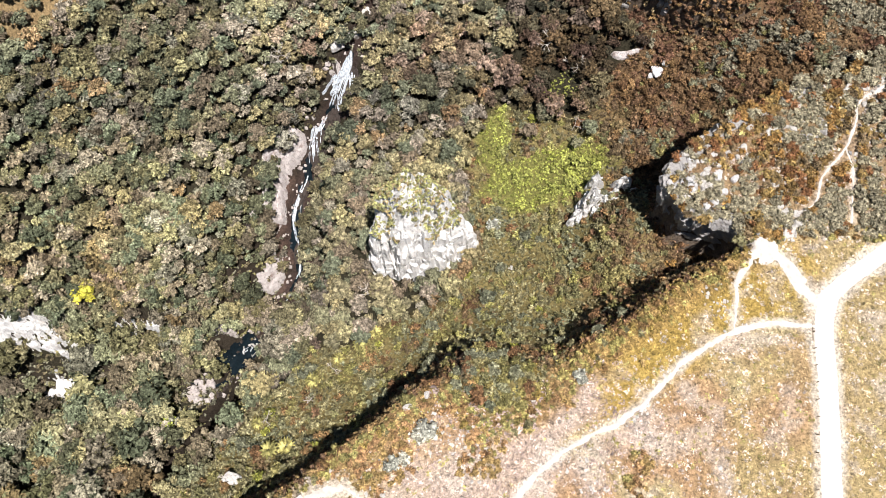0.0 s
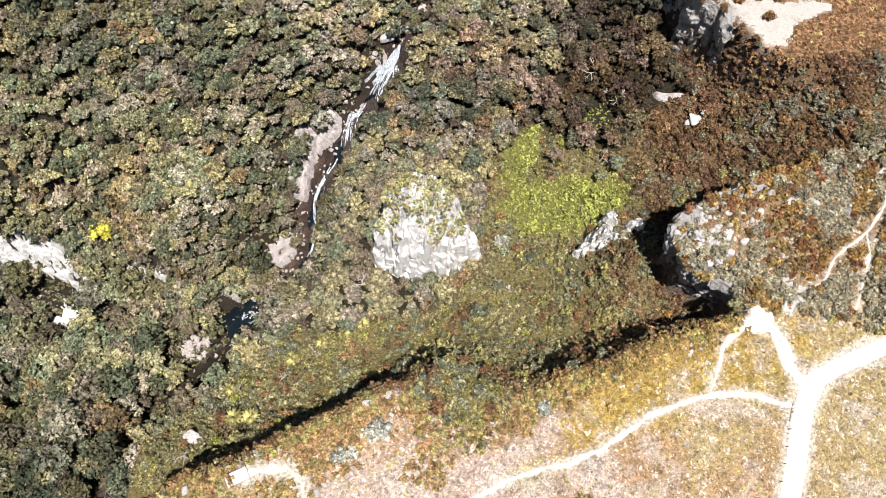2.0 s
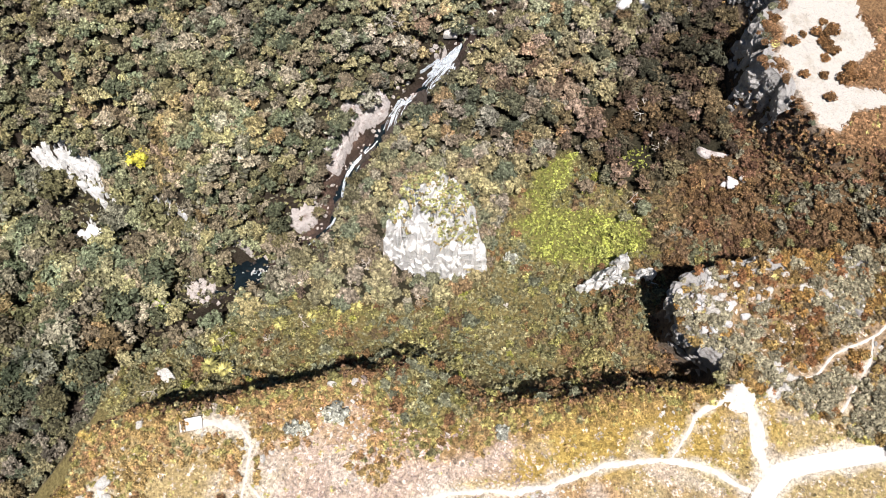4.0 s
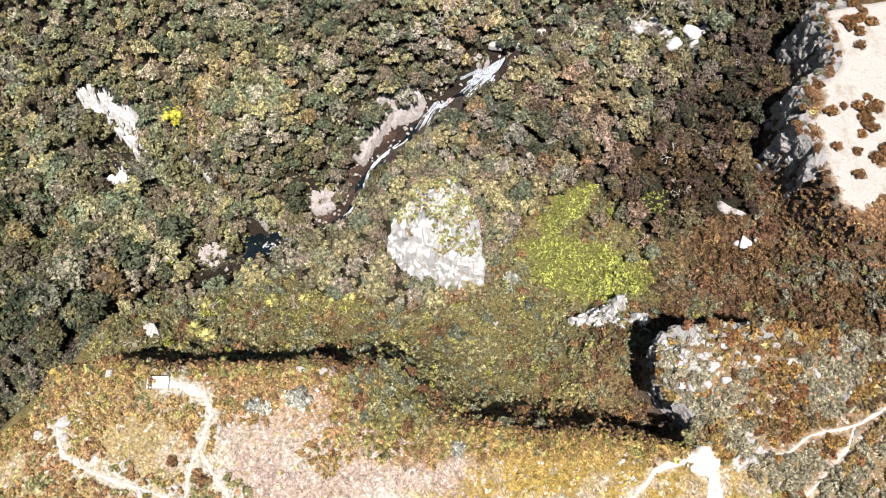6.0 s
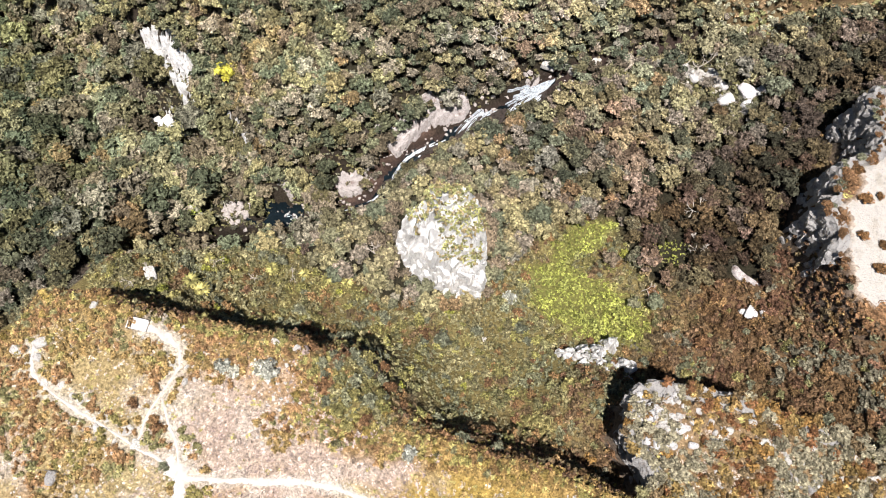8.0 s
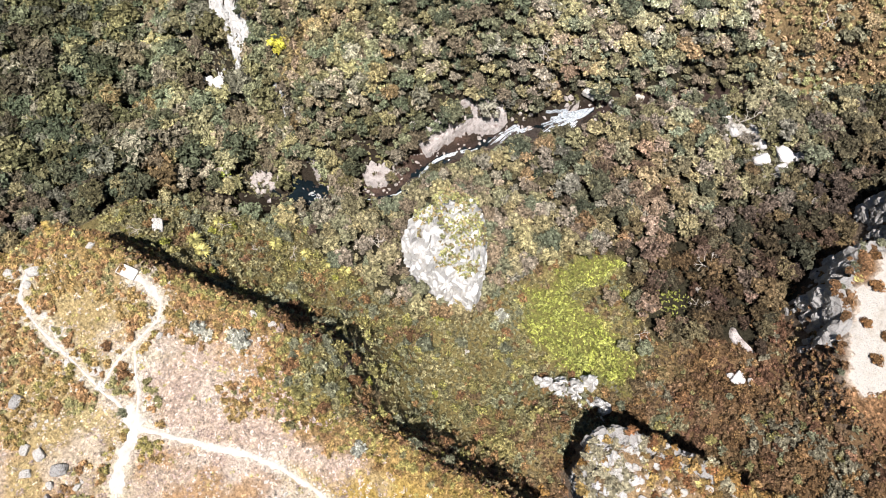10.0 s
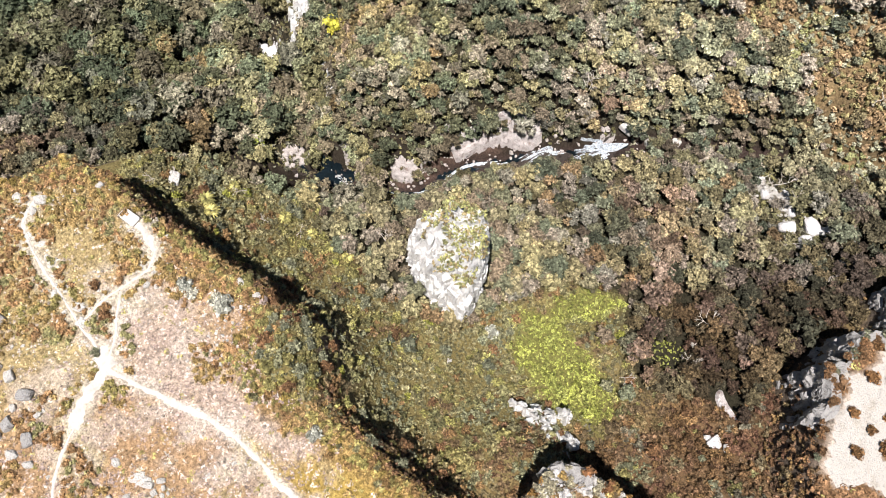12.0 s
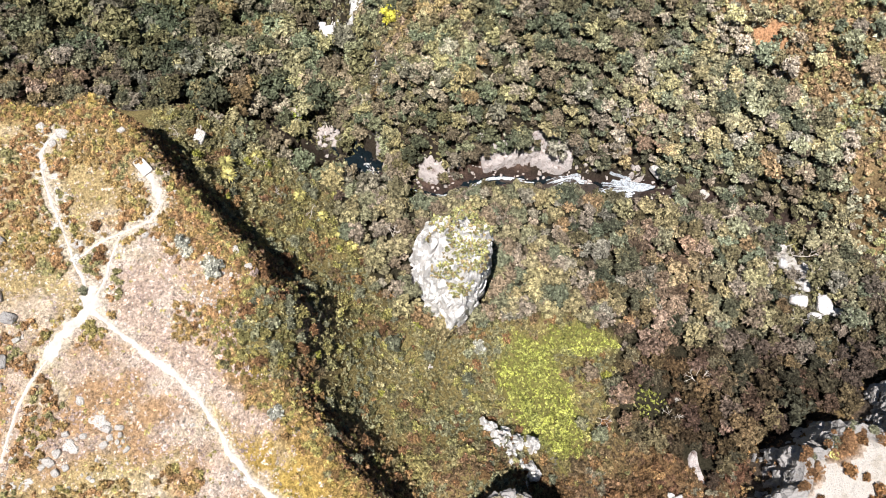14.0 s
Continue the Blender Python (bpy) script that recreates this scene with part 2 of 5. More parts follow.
TRACKS = [
    ([(1.9, 5.3), (8.9, 12), (14.4, 17.9), (18.8, 20.9), (24.4, 23.5), (28.5, 26.2), (31.8, 29.2), (35.2, 32.4), (39.5, 34.8), (42.9, 36.4), (47.9, 37.6), (54, 37)], 0.84),
    ([(42.5, 36.4), (43.5, 40.6), (44, 44), (46.5, 47)], 0.73),
    ([(48.4, 48.8), (51.6, 47), (53.6, 43.2), (55.8, 40)], 2.3),
    ([(72.9, 77.2), (68, 74.2), (66.8, 70.6), (64.3, 65.9), (59.7, 60.8), (57.7, 56.5), (54.3, 54.3)], 0.45),
    ([(64.3, 65.9), (64.6, 62), (63.6, 57.6), (62.6, 53)], 0.4),
    ([(2.5, 5.6), (-2, 4.5), (-5.6, 2.9), (-11.1, 1.3), (-15.8, -0.4), (-22.4, -1.7), (-26, 0.5)], 0.5),
    ([(-5.6, 3.2), (-6.3, 4.5), (-7.8, 6.8), (-8.8, 9.6), (-10.2, 13.7)], 0.34),
    ([(0.5, 6), (-2.5, 7.6), (-5, 8.2), (-8.4, 9.4)], 0.4),
    ([(1.8, 5.6), (3, 4.5), (5.9, 1.5), (8.9, -0.3)], 1.7),
    ([(8.9, -0.3), (12.5, -2.8), (16.1, -4.2), (21.8, -5.7)], 0.42),
    ([(-10.2, 13.7), (-11.6, 14.8), (-13.2, 15.4)], 0.45),
    ([(-18.4, 13.4), (-16.4, 14.5), (-12.9, 15.5)], 1.1),
    ([(-1.2, 5.2), (0.6, 5.4), (2.2, 6.0)], 1.9),
]


def off_track(x, y):
    """Metres from the nearest path or road edge."""
    d = np.full(np.shape(x), 99.0)
    for line, width in TRACKS + [([(57.3, 42), (55.4, 37), (54.2, 27.4), (52.2, 14), (49, -8)], 3.8), ([(55.2, 40), (60.5, 44.3), (67, 48.6), (80, 57)], 3.2)]:
        d = np.minimum(d, along(line, x, y)[0] - width / 2)
    return d


PAN = [(29.8, 132.6), (31.8, 130), (36.2, 125.2), (36.2, 120.6), (34.8, 117), (37.2, 114.6), (38.2, 111.6), (37.6, 108.4), (40, 107.4), (42.2, 103.6), (45.4, 101),
       (48.2, 97.6), (52.2, 98.4), (52.6, 103), (59, 107.6), (59.6, 109.2), (54, 109.2), (50.2, 108), (51, 113), (54, 118), (49, 123), (44, 132), (40, 143), (33, 137.4)]
LIME = [(6.4, 87.6), (13.2, 91.7), (14.3, 86.2), (14, 80.5), (20.5, 80), (29.2, 81.7), (33.5, 75.1), (26, 69), (16, 66.5),
        (8.1, 71.9), (9.5, 77.3)]
WOOD = [(-50, 20), (-40, 25), (-34, 33), (-24, 41), (-17, 40), (-10.5, 45), (-6, 46), (0.5, 49), (6.5, 57), (5, 66), (4.4, 75),
        (5, 86), (11.7, 92), (20.4, 87), (29.4, 85), (33, 93), (40, 97), (36, 110), (30, 122), (28, 134), (34, 146), (60, 170), (60, 600), (-600, 600), (-600, 20)]


def mixed(a, b, k):
    return a + (b - a) * np.asarray(k)[..., None]


def heath_colour(x, y):
    """What grows on the plateau: rusty, pink, golden and straw coloured patches with bare pale sand."""
    n1, n2, n3 = cloud(x, y, 16, 21), cloud(x, y, 7, 22), cloud(x, y, 3.5, 23)
    wx, wy = x + 5 * n2, y + 5 * n3
    rim = inside(PLATEAU, x, y)
    c = np.broadcast_to(np.array((0.39, 0.305, 0.155)), x.shape + (3,))
    rust = smooth(-0.25, 0.25, n1 + 0.3 * n3) * smooth(58, 48, wx)
    c = mixed(c, np.array((0.39, 0.26, 0.15)), rust)
    pink = smooth(8, 3, along([(-3, 12), (10, 18), (24, 26)], wx, wy)[0])
    c = mixed(c, np.array((0.46, 0.365, 0.30)), pink)
    c = mixed(c, np.array((0.44, 0.385, 0.22)), smooth(0.15, 0.5, n2) * 0.7)
    gold = smooth(13, 8, rim + 2 * n3) * smooth(18, 25, wx) * smooth(52, 46, wy)
    c = mixed(c, np.array((0.37, 0.265, 0.08)), gold)
    c = mixed(c, np.array((0.27, 0.18, 0.075)), smooth(5, 2, rim) * 0.8)
    c = mixed(c, np.array((0.52, 0.46, 0.40)), 0.6 * smooth(0.1, 0.5, n3 + 0.3 * n1) * smooth(3, 7, rim))
    head = smooth(50, 57, y) * smooth(80, 60, y - 0.3 * x)
    c = mixed(c, np.array((0.25, 0.17, 0.10)), 0.8 * head)
    worn = np.where(x < 8, smooth(2.0, -0.1, off_track(x, y) + 2.6 * n3), smooth(0.5, -0.1, off_track(x, y) + 0.9 * n3))
    return mixed(c, np.array((0.60, 0.56, 0.50)), 0.75 * worn)


def moor(x, y):
    """Open grassy slope above the falls."""
    return smooth(-3, 5, y - 121 - 0.55 * (x + 48) + 6 * cloud(x, y, 12, 35)) * smooth(14, 4, x - 0.4 * (y - 150))


def ground_colour(x, y, h, steep):
    c = np.broadcast_to(np.array((0.036, 0.033, 0.021)), x.shape + (3,))
    shelf = smooth(-2, 2, inside(SHELF, x, y)) * smooth(2, -2, inside(WOOD, x, y))
    c = mixed(c, mixed(np.array((0.21, 0.175, 0.075)), np.array((0.17, 0.11, 0.06)), smooth(24, 40, x + 8 * cloud(x, y, 12, 91))), shelf)
    c = mixed(c, np.array((0.16, 0.18, 0.045)), 0.6 * smooth(-1.0, 1.2, inside(LIME, x, y) + 2.5 * cloud(x, y, 3, 93)))
    c = mixed(c, heath_colour(x, y), smooth(-0.5, 1.5, inside(PLATEAU, x, y)))
    c = mixed(c, np.array((0.19, 0.115, 0.06)), smooth(-0.5, 1.5, inside(BUTTE, x, y)))
    c = mixed(c, np.array((0.60, 0.53, 0.46)), smooth(-0.4, 1.0, inside(PAN, x, y) + 0.9 * cloud(x, y, 4, 33)))
    d, zs, side = along(STREAM, x, y)
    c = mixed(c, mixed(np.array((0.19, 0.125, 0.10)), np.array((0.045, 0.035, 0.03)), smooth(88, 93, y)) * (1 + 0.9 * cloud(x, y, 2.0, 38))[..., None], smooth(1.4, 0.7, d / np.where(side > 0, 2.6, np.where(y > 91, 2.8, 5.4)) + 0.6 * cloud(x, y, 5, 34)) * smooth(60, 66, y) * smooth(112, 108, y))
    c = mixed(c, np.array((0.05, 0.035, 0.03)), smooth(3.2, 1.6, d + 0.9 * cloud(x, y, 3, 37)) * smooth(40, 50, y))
    c = mixed(c, np.array((0.26, 0.19, 0.10)), moor(x, y))
    c = mixed(c, np.array((0.50, 0.27, 0.15)), 0.8 * smooth(4.5, 2.0, np.hypot(x + 42, y - 131) + 2 * cloud(x, y, 4, 31)))
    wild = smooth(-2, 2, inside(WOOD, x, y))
    # shade on the canyon floor along the slot, painted as near-black ground
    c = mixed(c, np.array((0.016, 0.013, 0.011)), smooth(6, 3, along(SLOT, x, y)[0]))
    # steep rock is brown, its colour darkened further for the shade of the chasms
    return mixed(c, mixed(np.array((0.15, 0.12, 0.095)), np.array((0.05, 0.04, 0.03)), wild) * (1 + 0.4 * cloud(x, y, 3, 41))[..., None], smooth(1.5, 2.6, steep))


def put_tint(mesh, colours):
    a = mesh.attributes.new("tint", "FLOAT_COLOR", "POINT")
    rgba = np.ones((len(colours), 4), np.float32)
    rgba[:, :3] = colours
    a.data.foreach_set("color", rgba.ravel())


def quad_mesh(name, verts, quads, mat, colours=None, flat=True):
    mesh = bpy.data.meshes.new(name)
    verts, quads = np.asarray(verts, np.float32), np.asarray(quads, np.int32)
    mesh.vertices.add(len(verts))
    mesh.vertices.foreach_set("co", verts.ravel())
    mesh.loops.add(quads.size)
    mesh.loops.foreach_set("vertex_index", quads.ravel())
    mesh.polygons.add(len(quads))
    mesh.polygons.foreach_set("loop_start", np.arange(len(quads), dtype=np.int32) * quads.shape[1])
    mesh.update(calc_edges=True)
    mesh.polygons.foreach_set("use_smooth", np.full(len(quads), not flat))
    if colours is not None:
        put_tint(mesh, colours)
    mesh.materials.append(mat)
    return mesh


def sheet(nx, ny):
    """Quads of a grid of nx by ny points, x running fastest."""
    i = np.arange(nx - 1)[None, :] + nx * np.arange(ny - 1)[:, None]
    return np.stack([i, i + 1, i + 1 + nx, i + nx], -1).reshape(-1, 4)


def spread(a, b, step):
    """Even steps from a to b, and ever wider ones out to the horizon."""
    out = np.cumsum(step * 1.25 ** np.arange(1, 32))
    out = out[out < 3500]
    return np.concatenate([a - out[::-1], np.arange(a, b, step), b + out])


gx, gy = np.meshgrid(spread(-160, 92, 0.8), spread(-38, 200, 0.8))
gz = ground_height(gx, gy)
far_off = smooth(250, 900, np.hypot(gx, gy - 60))
gz = gz * (1 - far_off) - 30 * far_off + 60 * far_off * cloud(gx, gy, 900, 50)
sx, sy = np.gradient(gz, axis=1) / np.gradient(gx, axis=1), np.gradient(gz, axis=0) / np.gradient(gy, axis=0)
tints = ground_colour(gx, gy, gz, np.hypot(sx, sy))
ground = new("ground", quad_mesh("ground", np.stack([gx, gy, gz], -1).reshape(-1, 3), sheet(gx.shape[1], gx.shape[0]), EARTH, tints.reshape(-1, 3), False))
tagged(ground, "rocky gorge ground with soil, stone and dry heath mat", "ground", kind="structure")

bare = (inside(PAN, gx, gy) + 0.9 * cloud(gx, gy, 4, 33) > 0.3).astype(np.int32)
kinds = bare[:-1, :-1]
ground.data.materials.append(PAN_ROCK)
ground.data.polygons.foreach_set("material_index", kinds.ravel())


def rock_patch(name, x, y, long, wide, angle, mat, label, group="", lift=1.0, seed=0, step=0.3, du=1.6, dv=0.8, category="rock", broken=False):
    """Bare jointed rock that comes out of the slope, with a ragged outline."""
    u, v = np.meshgrid(np.arange(-long / 2, long / 2 + step, step), np.arange(-wide / 2, wide / 2 + step, step))
    a = radians(angle)
    px, py = x + u * math.cos(a) - v * math.sin(a), y + u * math.sin(a) + v * math.cos(a)
    r = np.hypot(2 * u / long, 2 * v / wide) + 0.3 * cloud(px, py, 2.5, seed)
    body = smooth(1.0, 0.55, r)
    if broken:
        body = smooth(1.0, 0.75, r + 0.5 * cloud(px, py, 0.9, seed + 2)) * smooth(-0.28, -0.02, cloud(px, py, 1.6, seed + 3) + 0.25 * cloud(px, py, 0.5, seed + 6))
    step_up = 0.8 * blocks(u + 30, v, seed + 1, du, dv) + 0.5 * blocks(u, v + 20, seed + 4, du * 0.5, dv * 0.6)
    z = ground_height(px, py) - 0.7 + body * (0.7 + lift + lift * step_up + 0.25 * cloud(px, py, 0.9, seed + 8))
    ob = new(name, quad_mesh(name, np.stack([px, py, z], -1).reshape(-1, 3), sheet(u.shape[1], u.shape[0]), mat))
    return tagged(ob, label, category, group)


def rock_band(line, width, label, lift, seed, step=0.22, group="slabs by the waterfall"):
    """A long slab of smooth rock that runs beside the water, split along its length."""
    c = wander(line, step)
    d = np.gradient(c, axis=0)
    d /= np.linalg.norm(d, axis=1)[:, None]
    v = np.arange(-width / 2, width / 2 + step, step)
    u = np.arange(len(c)) * step
    px, py = c[:, :1] - d[:, 1:] * v, c[:, 1:] + d[:, :1] * v
    u, v = np.broadcast_to(u[:, None], px.shape), np.broadcast_to(v[None, :], px.shape)
    ends = np.minimum(u, u[-1:, :] - u)
    r = np.abs(2 * v / width) + 0.8 * smooth(2.5, 0, ends) + 0.22 * cloud(px, py, 2.6, seed) + 0.25 * cloud(px, py, 0.8, seed + 2)
    body = smooth(1.0, 0.6, r)
    ribs = 0.6 * blocks(u + 30, v, seed + 1, 6.0, 1.1) + 0.35 * blocks(u, v + 20, seed + 4, 2.6, 0.5)
    z = ground_height(px, py) - 0.7 + body * (0.7 + lift + lift * ribs * smooth(0.5, 1.0, body) + 0.2 * cloud(px, py, 0.9, seed + 8))
    ob = new("rock_slab", quad_mesh("rock_slab", np.stack([px, py, z], -1).reshape(-1, 3), sheet(u.shape[1], u.shape[0]), SLAB_ROCK))
    return tagged(ob, label, "rock", group)


def blocks(u, v, seed, du, dv):
    """Stepped noise of staggered blocks: how far each one stands out."""
    row = np.floor(v / dv + 0.35 * np.sin(u * 0.7))
    col = np.floor(u / du + 2 * lattice(row, row * 0, seed))
    return lattice(col, row, seed + 3) - 0.5


# ---- paths ----
def wander(line, step=0.5):
    """A smooth line through the places given, with even steps."""
    p = np.array(line, float)
    q = np.concatenate([[2 * p[0] - p[1]], p, [2 * p[-1] - p[-2]]])
    out = []
    for i in range(1, len(q) - 2):
        n = max(2, int(np.hypot(*(q[i + 1] - q[i])[:2]) / step))
        for t in np.arange(n) / n:
            out.append(0.5 * (2 * q[i] + (q[i + 1] - q[i - 1]) * t + (2 * q[i - 1] - 5 * q[i] + 4 * q[i + 1] - q[i + 2]) * t * t
                              + (3 * q[i] - q[i - 1] - 3 * q[i + 1] + q[i + 2]) * t ** 3))
    return np.array(out + [p[-1]])


def strip(name, line, width, mat, colour, label, lift=0.07, ragged=0.25, seed=0, across=5):
    """A band of trodden ground that follows the lie of the land."""
    c = wander(line)
    d = np.gradient(c[:, :2], axis=0)
    d /= np.linalg.norm(d, axis=1)[:, None]
    side = np.stack([-d[:, 1], d[:, 0]], 1)
    w = width * (1 + ragged * 1.5 * cloud(c[:, 0], c[:, 1], 2.2, seed))
    w2 = width * (1 + ragged * 1.5 * cloud(c[:, 0], c[:, 1], 2.2, seed + 9))
    k = np.linspace(-1, 1, across)
    w = w + width * ragged * (lattice(np.arange(len(c)), np.zeros(len(c)), seed) - 0.5)
    w2 = w2 + width * ragged * (lattice(np.arange(len(c)), np.ones(len(c)), seed) - 0.5)
    off = np.where(k[None, :] < 0, k[None, :] * w[:, None], k[None, :] * w2[:, None]) / 2
    x, y = c[:, :1] + off * side[:, :1], c[:, 1:2] + off * side[:, 1:2]
    z = ground_height(x, y) + lift * (1 - 1.6 * np.abs(k[None, :]) ** 6)
    v = np.stack([x, y, z], -1).reshape(-1, 3)
    tint = np.array(colour) * (1 + 0.12 * cloud(v[:, 0], v[:, 1], 2.5, 61))[:, None]
    ob = new(name, quad_mesh(name, v, sheet(across, len(c)), mat, tint, False))
    return tagged(ob, label, "path", kind="structure")


SAND_WHITE = (0.86, 0.81, 0.75)
for i, (line, width) in enumerate(TRACKS):
    strip("footpath", line, width, SAND, SAND_WHITE, "narrow footpath of trodden white sand across the heath", 0.07 + 0.006 * i, 0.75, i)
strip("road", [(57.3, 42), (55.4, 37), (54.2, 27.4), (52.2, 14), (49, -8), (44, -40)], 3.4, CONCRETE, (0.8, 0.78, 0.74), "pale concrete access road across the plateau", 0.14, 0.04, 40)
strip("road", [(55.2, 40), (57.2, 41.7), (60.5, 44.3), (67, 48.6), (80, 57), (110, 76)], 2.8, CONCRETE, (0.8, 0.78, 0.74), "pale concrete access road across the plateau", 0.15, 0.04, 41)


# ---- rock ----
def rock_face(s, z, seed, du, dv, depth):
    cleft = smooth(0.0, 0.07, np.abs(cloud(s + 0.6 * cloud(s * 0, z, 3, seed), z * 0.05, 3.2, seed + 13, 2))) - 1
    return depth * (blocks(s, z, seed, du, dv) + 0.3 * blocks(s + 40, z, seed + 5, du * 0.45, dv * 0.6) + 1.3 * cleft) + 0.1 * cloud(s, z, 1.2, seed + 7)


def outcrop(name, ring, top, mat, label, category="rock", seed=0, step=0.45, du=2.2, dv=2.6, depth=1.5, lean=0.02, sunk=1.0, parent=None):
    """A standing mass of jointed rock on a ring of places; top(x, y) is its upper surface."""
    corners = np.array(list(ring) + [ring[0]], float)
    run = np.concatenate([[0], np.cumsum(np.linalg.norm(np.diff(corners, axis=0), axis=1))])
    at = np.arange(0, run[-1], step)
    ring = np.column_stack([np.interp(at, run, corners[:, 0]), np.interp(at, run, corners[:, 1])])
    n = len(ring)
    s = np.arange(n) * step
    mid = ring.mean(0)
    xt = top(ring[:, 0], ring[:, 1])
    xf = np.minimum(ground_height(ring[:, 0], ring[:, 1]) - sunk, xt - 0.6)
    rows = max(6, int(np.max(xt - xf) / step))
    out = ring - mid
    reach = np.linalg.norm(out, axis=1)[:, None]
    out = out / reach
    vs = []
    for j in range(rows + 1):
        k = j / rows
        z = xf + (xt - xf) * k
        push = rock_face(s, z, seed, du, dv, depth) + lean * (xt - z) - 0.7 * smooth(0.85, 1.0, k)
        vs.append(np.column_stack([ring + out * push[:, None], z]))
    rim = vs[-1][:, :2]
    rings = max(3, int(reach.mean() / step / 1.2))
    for j in range(1, rings + 1):
        k = 1 - j / (rings + 0.02)
        p = mid + (rim - mid) * k
        z = top(p[:, 0], p[:, 1]) + 0.45 * depth * blocks(p[:, 0] + 9, p[:, 1], seed + 11, 1.7, 1.5) * smooth(0, 0.15, 1 - k) + 0.25 * cloud(p[:, 0], p[:, 1], 1.5, seed)
        vs.append(np.column_stack([p, z]))
    v = np.concatenate(vs)
    i = np.arange(n)
    a = (np.arange(len(vs) - 1) * n)[:, None]
    q = np.stack([a + i, a + (i + 1) % n, a + n + (i + 1) % n, a + n + i], -1).reshape(-1, 4)
    ob = new(name, quad_mesh(name, v, q, mat))
    if parent:
        ob.parent = parent
        return ob
    return tagged(ob, label, category)


def column(x, y, reach, seed, corners=7, squash=1.0, turn=0.0):
    """An angular ring of places round a centre."""
    return [(x + reach * lattice(np.array([k]), np.array([seed]), 5)[0] * 0.5 * math.cos(t) + 0.72 * reach * math.cos(t), y + squash * (0.72 * reach + reach * 0.5 * lattice(np.array([k]), np.array([seed]), 5)[0]) * math.sin(t))
            for k, t in enumerate(turn + 6.283 * i / corners for i in range(corners))]


def cliff(line, mat, label, seed, step=0.5, du=2.4, dv=2.2, depth=1.3, out=0.5, drop=2.3, cap=1.9, lift=-0.05, level=None, lean=-0.38):
    """A jointed rock wall under the rim of a plateau; the drop lies to the left of the line's run."""
    c = wander(line, step)
    d = np.gradient(c, axis=0)
    d /= np.linalg.norm(d, axis=1)[:, None]
    side = np.stack([-d[:, 1], d[:, 0]], 1)
    s = np.arange(len(c)) * step
    inner, outer = c - side * cap, c + side * drop
    zt = (ground_height(inner[:, 0], inner[:, 1]) if level is None else level) + lift + 0.5 * blocks(s, s * 0, seed, 2.6, 1)
    zf = ground_height(outer[:, 0], outer[:, 1]) - 1.5
    ends = np.minimum(smooth(0, 4, s), smooth(0, 4, s[-1] - s))
    zt = zt - (1 - ends) * 2.0
    zf = np.minimum(zf, zt - 1)
    rows = int(min(60, np.max(zt - zf) / step))
    vs = []
    for j in range(rows + 1):
        k = j / rows
        z = zf + (zt - zf) * k
        push = out + rock_face(s, z, seed, du, dv, depth) + lean * (1 - k) * np.minimum(zt - zf, 8) - 0.7 * smooth(0.9, 1.0, k)
        vs.append(np.column_stack([c + side * push[:, None], z]))
    for k in (0.15, 0.3, 0.5, 0.7, 0.85, 1.0):
        p = c * (1 - k) + inner * k + side * (out - 0.7) * (1 - k)
        z = zt + 0.5 * blocks(s + 7, s * 0 + k * 3, seed + 9, 1.5, 0.8) * (1 - k) - (k > 0.9) * 1.2
        vs.append(np.column_stack([p, z]))
    v = np.concatenate(vs)
    return tagged(new("cliff", quad_mesh("cliff", v, sheet(len(c), len(vs)), mat)), label, "cliff", kind="structure")


def boulder_mesh(name, rng, mat, flat=0.7):
    """One angular block with chipped corners."""
    bm = bmesh.new()
    for i in range(34):
        p = rng.uniform(-1, 1, 3)
        p /= np.max(np.abs(p)) ** 0.6 * np.linalg.norm(p) ** 0.3
        bm.verts.new((p[0], p[1], p[2] * flat))
    hull = bmesh.ops.convex_hull(bm, input=bm.verts)
    bmesh.ops.delete(bm, geom=[g for g in hull["geom_interior"] if isinstance(g, bmesh.types.BMVert)], context="VERTS")
    bmesh.ops.bevel(bm, geom=list(bm.edges), offset=0.06, segments=1, affect="EDGES")
    mesh = bpy.data.meshes.new(name)
    bm.to_mesh(mesh)
    bm.free()
    mesh.materials.append(mat)
    return mesh


stones = np.random.default_rng(3)
BOULDERS = {mat.name: [boulder_mesh("boulder", stones, mat) for _ in range(7)] for mat in (PALE_ROCK, GREY_ROCK, RED_ROCK, BLOCK_ROCK)}


def boulder(x, y, long, wide, high, mat, label, group="", z=None):
    ob = new("boulder", BOULDERS[mat.name][stones.integers(0, 7)])
    z = float(ground_height(np.array([x]), np.array([y]))[0]) if z is None else z
    ob.matrix_world = Matrix.Translation((x, y, z + 0.15 * high)) @ Euler((stones.uniform(-0.2, 0.2), stones.uniform(-0.2, 0.2), stones.uniform(0, 6.28))).to_matrix().to_4x4() @ Matrix.Diagonal((long / 2, wide / 2, high / 1.4, 1))
    return tagged(ob, label, "boulder", group)


def cluster(x, y, reach, count, size, mat, label, group, least=-999.0):
    for _ in range(count):
        a, r = stones.uniform(0, 6.28), reach * math.sqrt(stones.uniform(0, 1))
        s = size * stones.uniform(0.5, 1.3)
        px, py = x + r * math.cos(a), y + r * math.sin(a)
        boulder(px, py, s, s * stones.uniform(0.6, 1), s * stones.uniform(0.45, 0.8), mat, label, group, max(least, float(ground_height(np.array([px]), np.array([py]))[0])))


TOWER = [(-12.6, 58.5), (-10.2, 56), (-6, 55), (-1.8, 55.2), (1.6, 57.2), (4.2, 59.7), (3.0, 62.4), (0, 65), (-3.6, 66.6), (-8, 65.5), (-11.6, 62.4)]


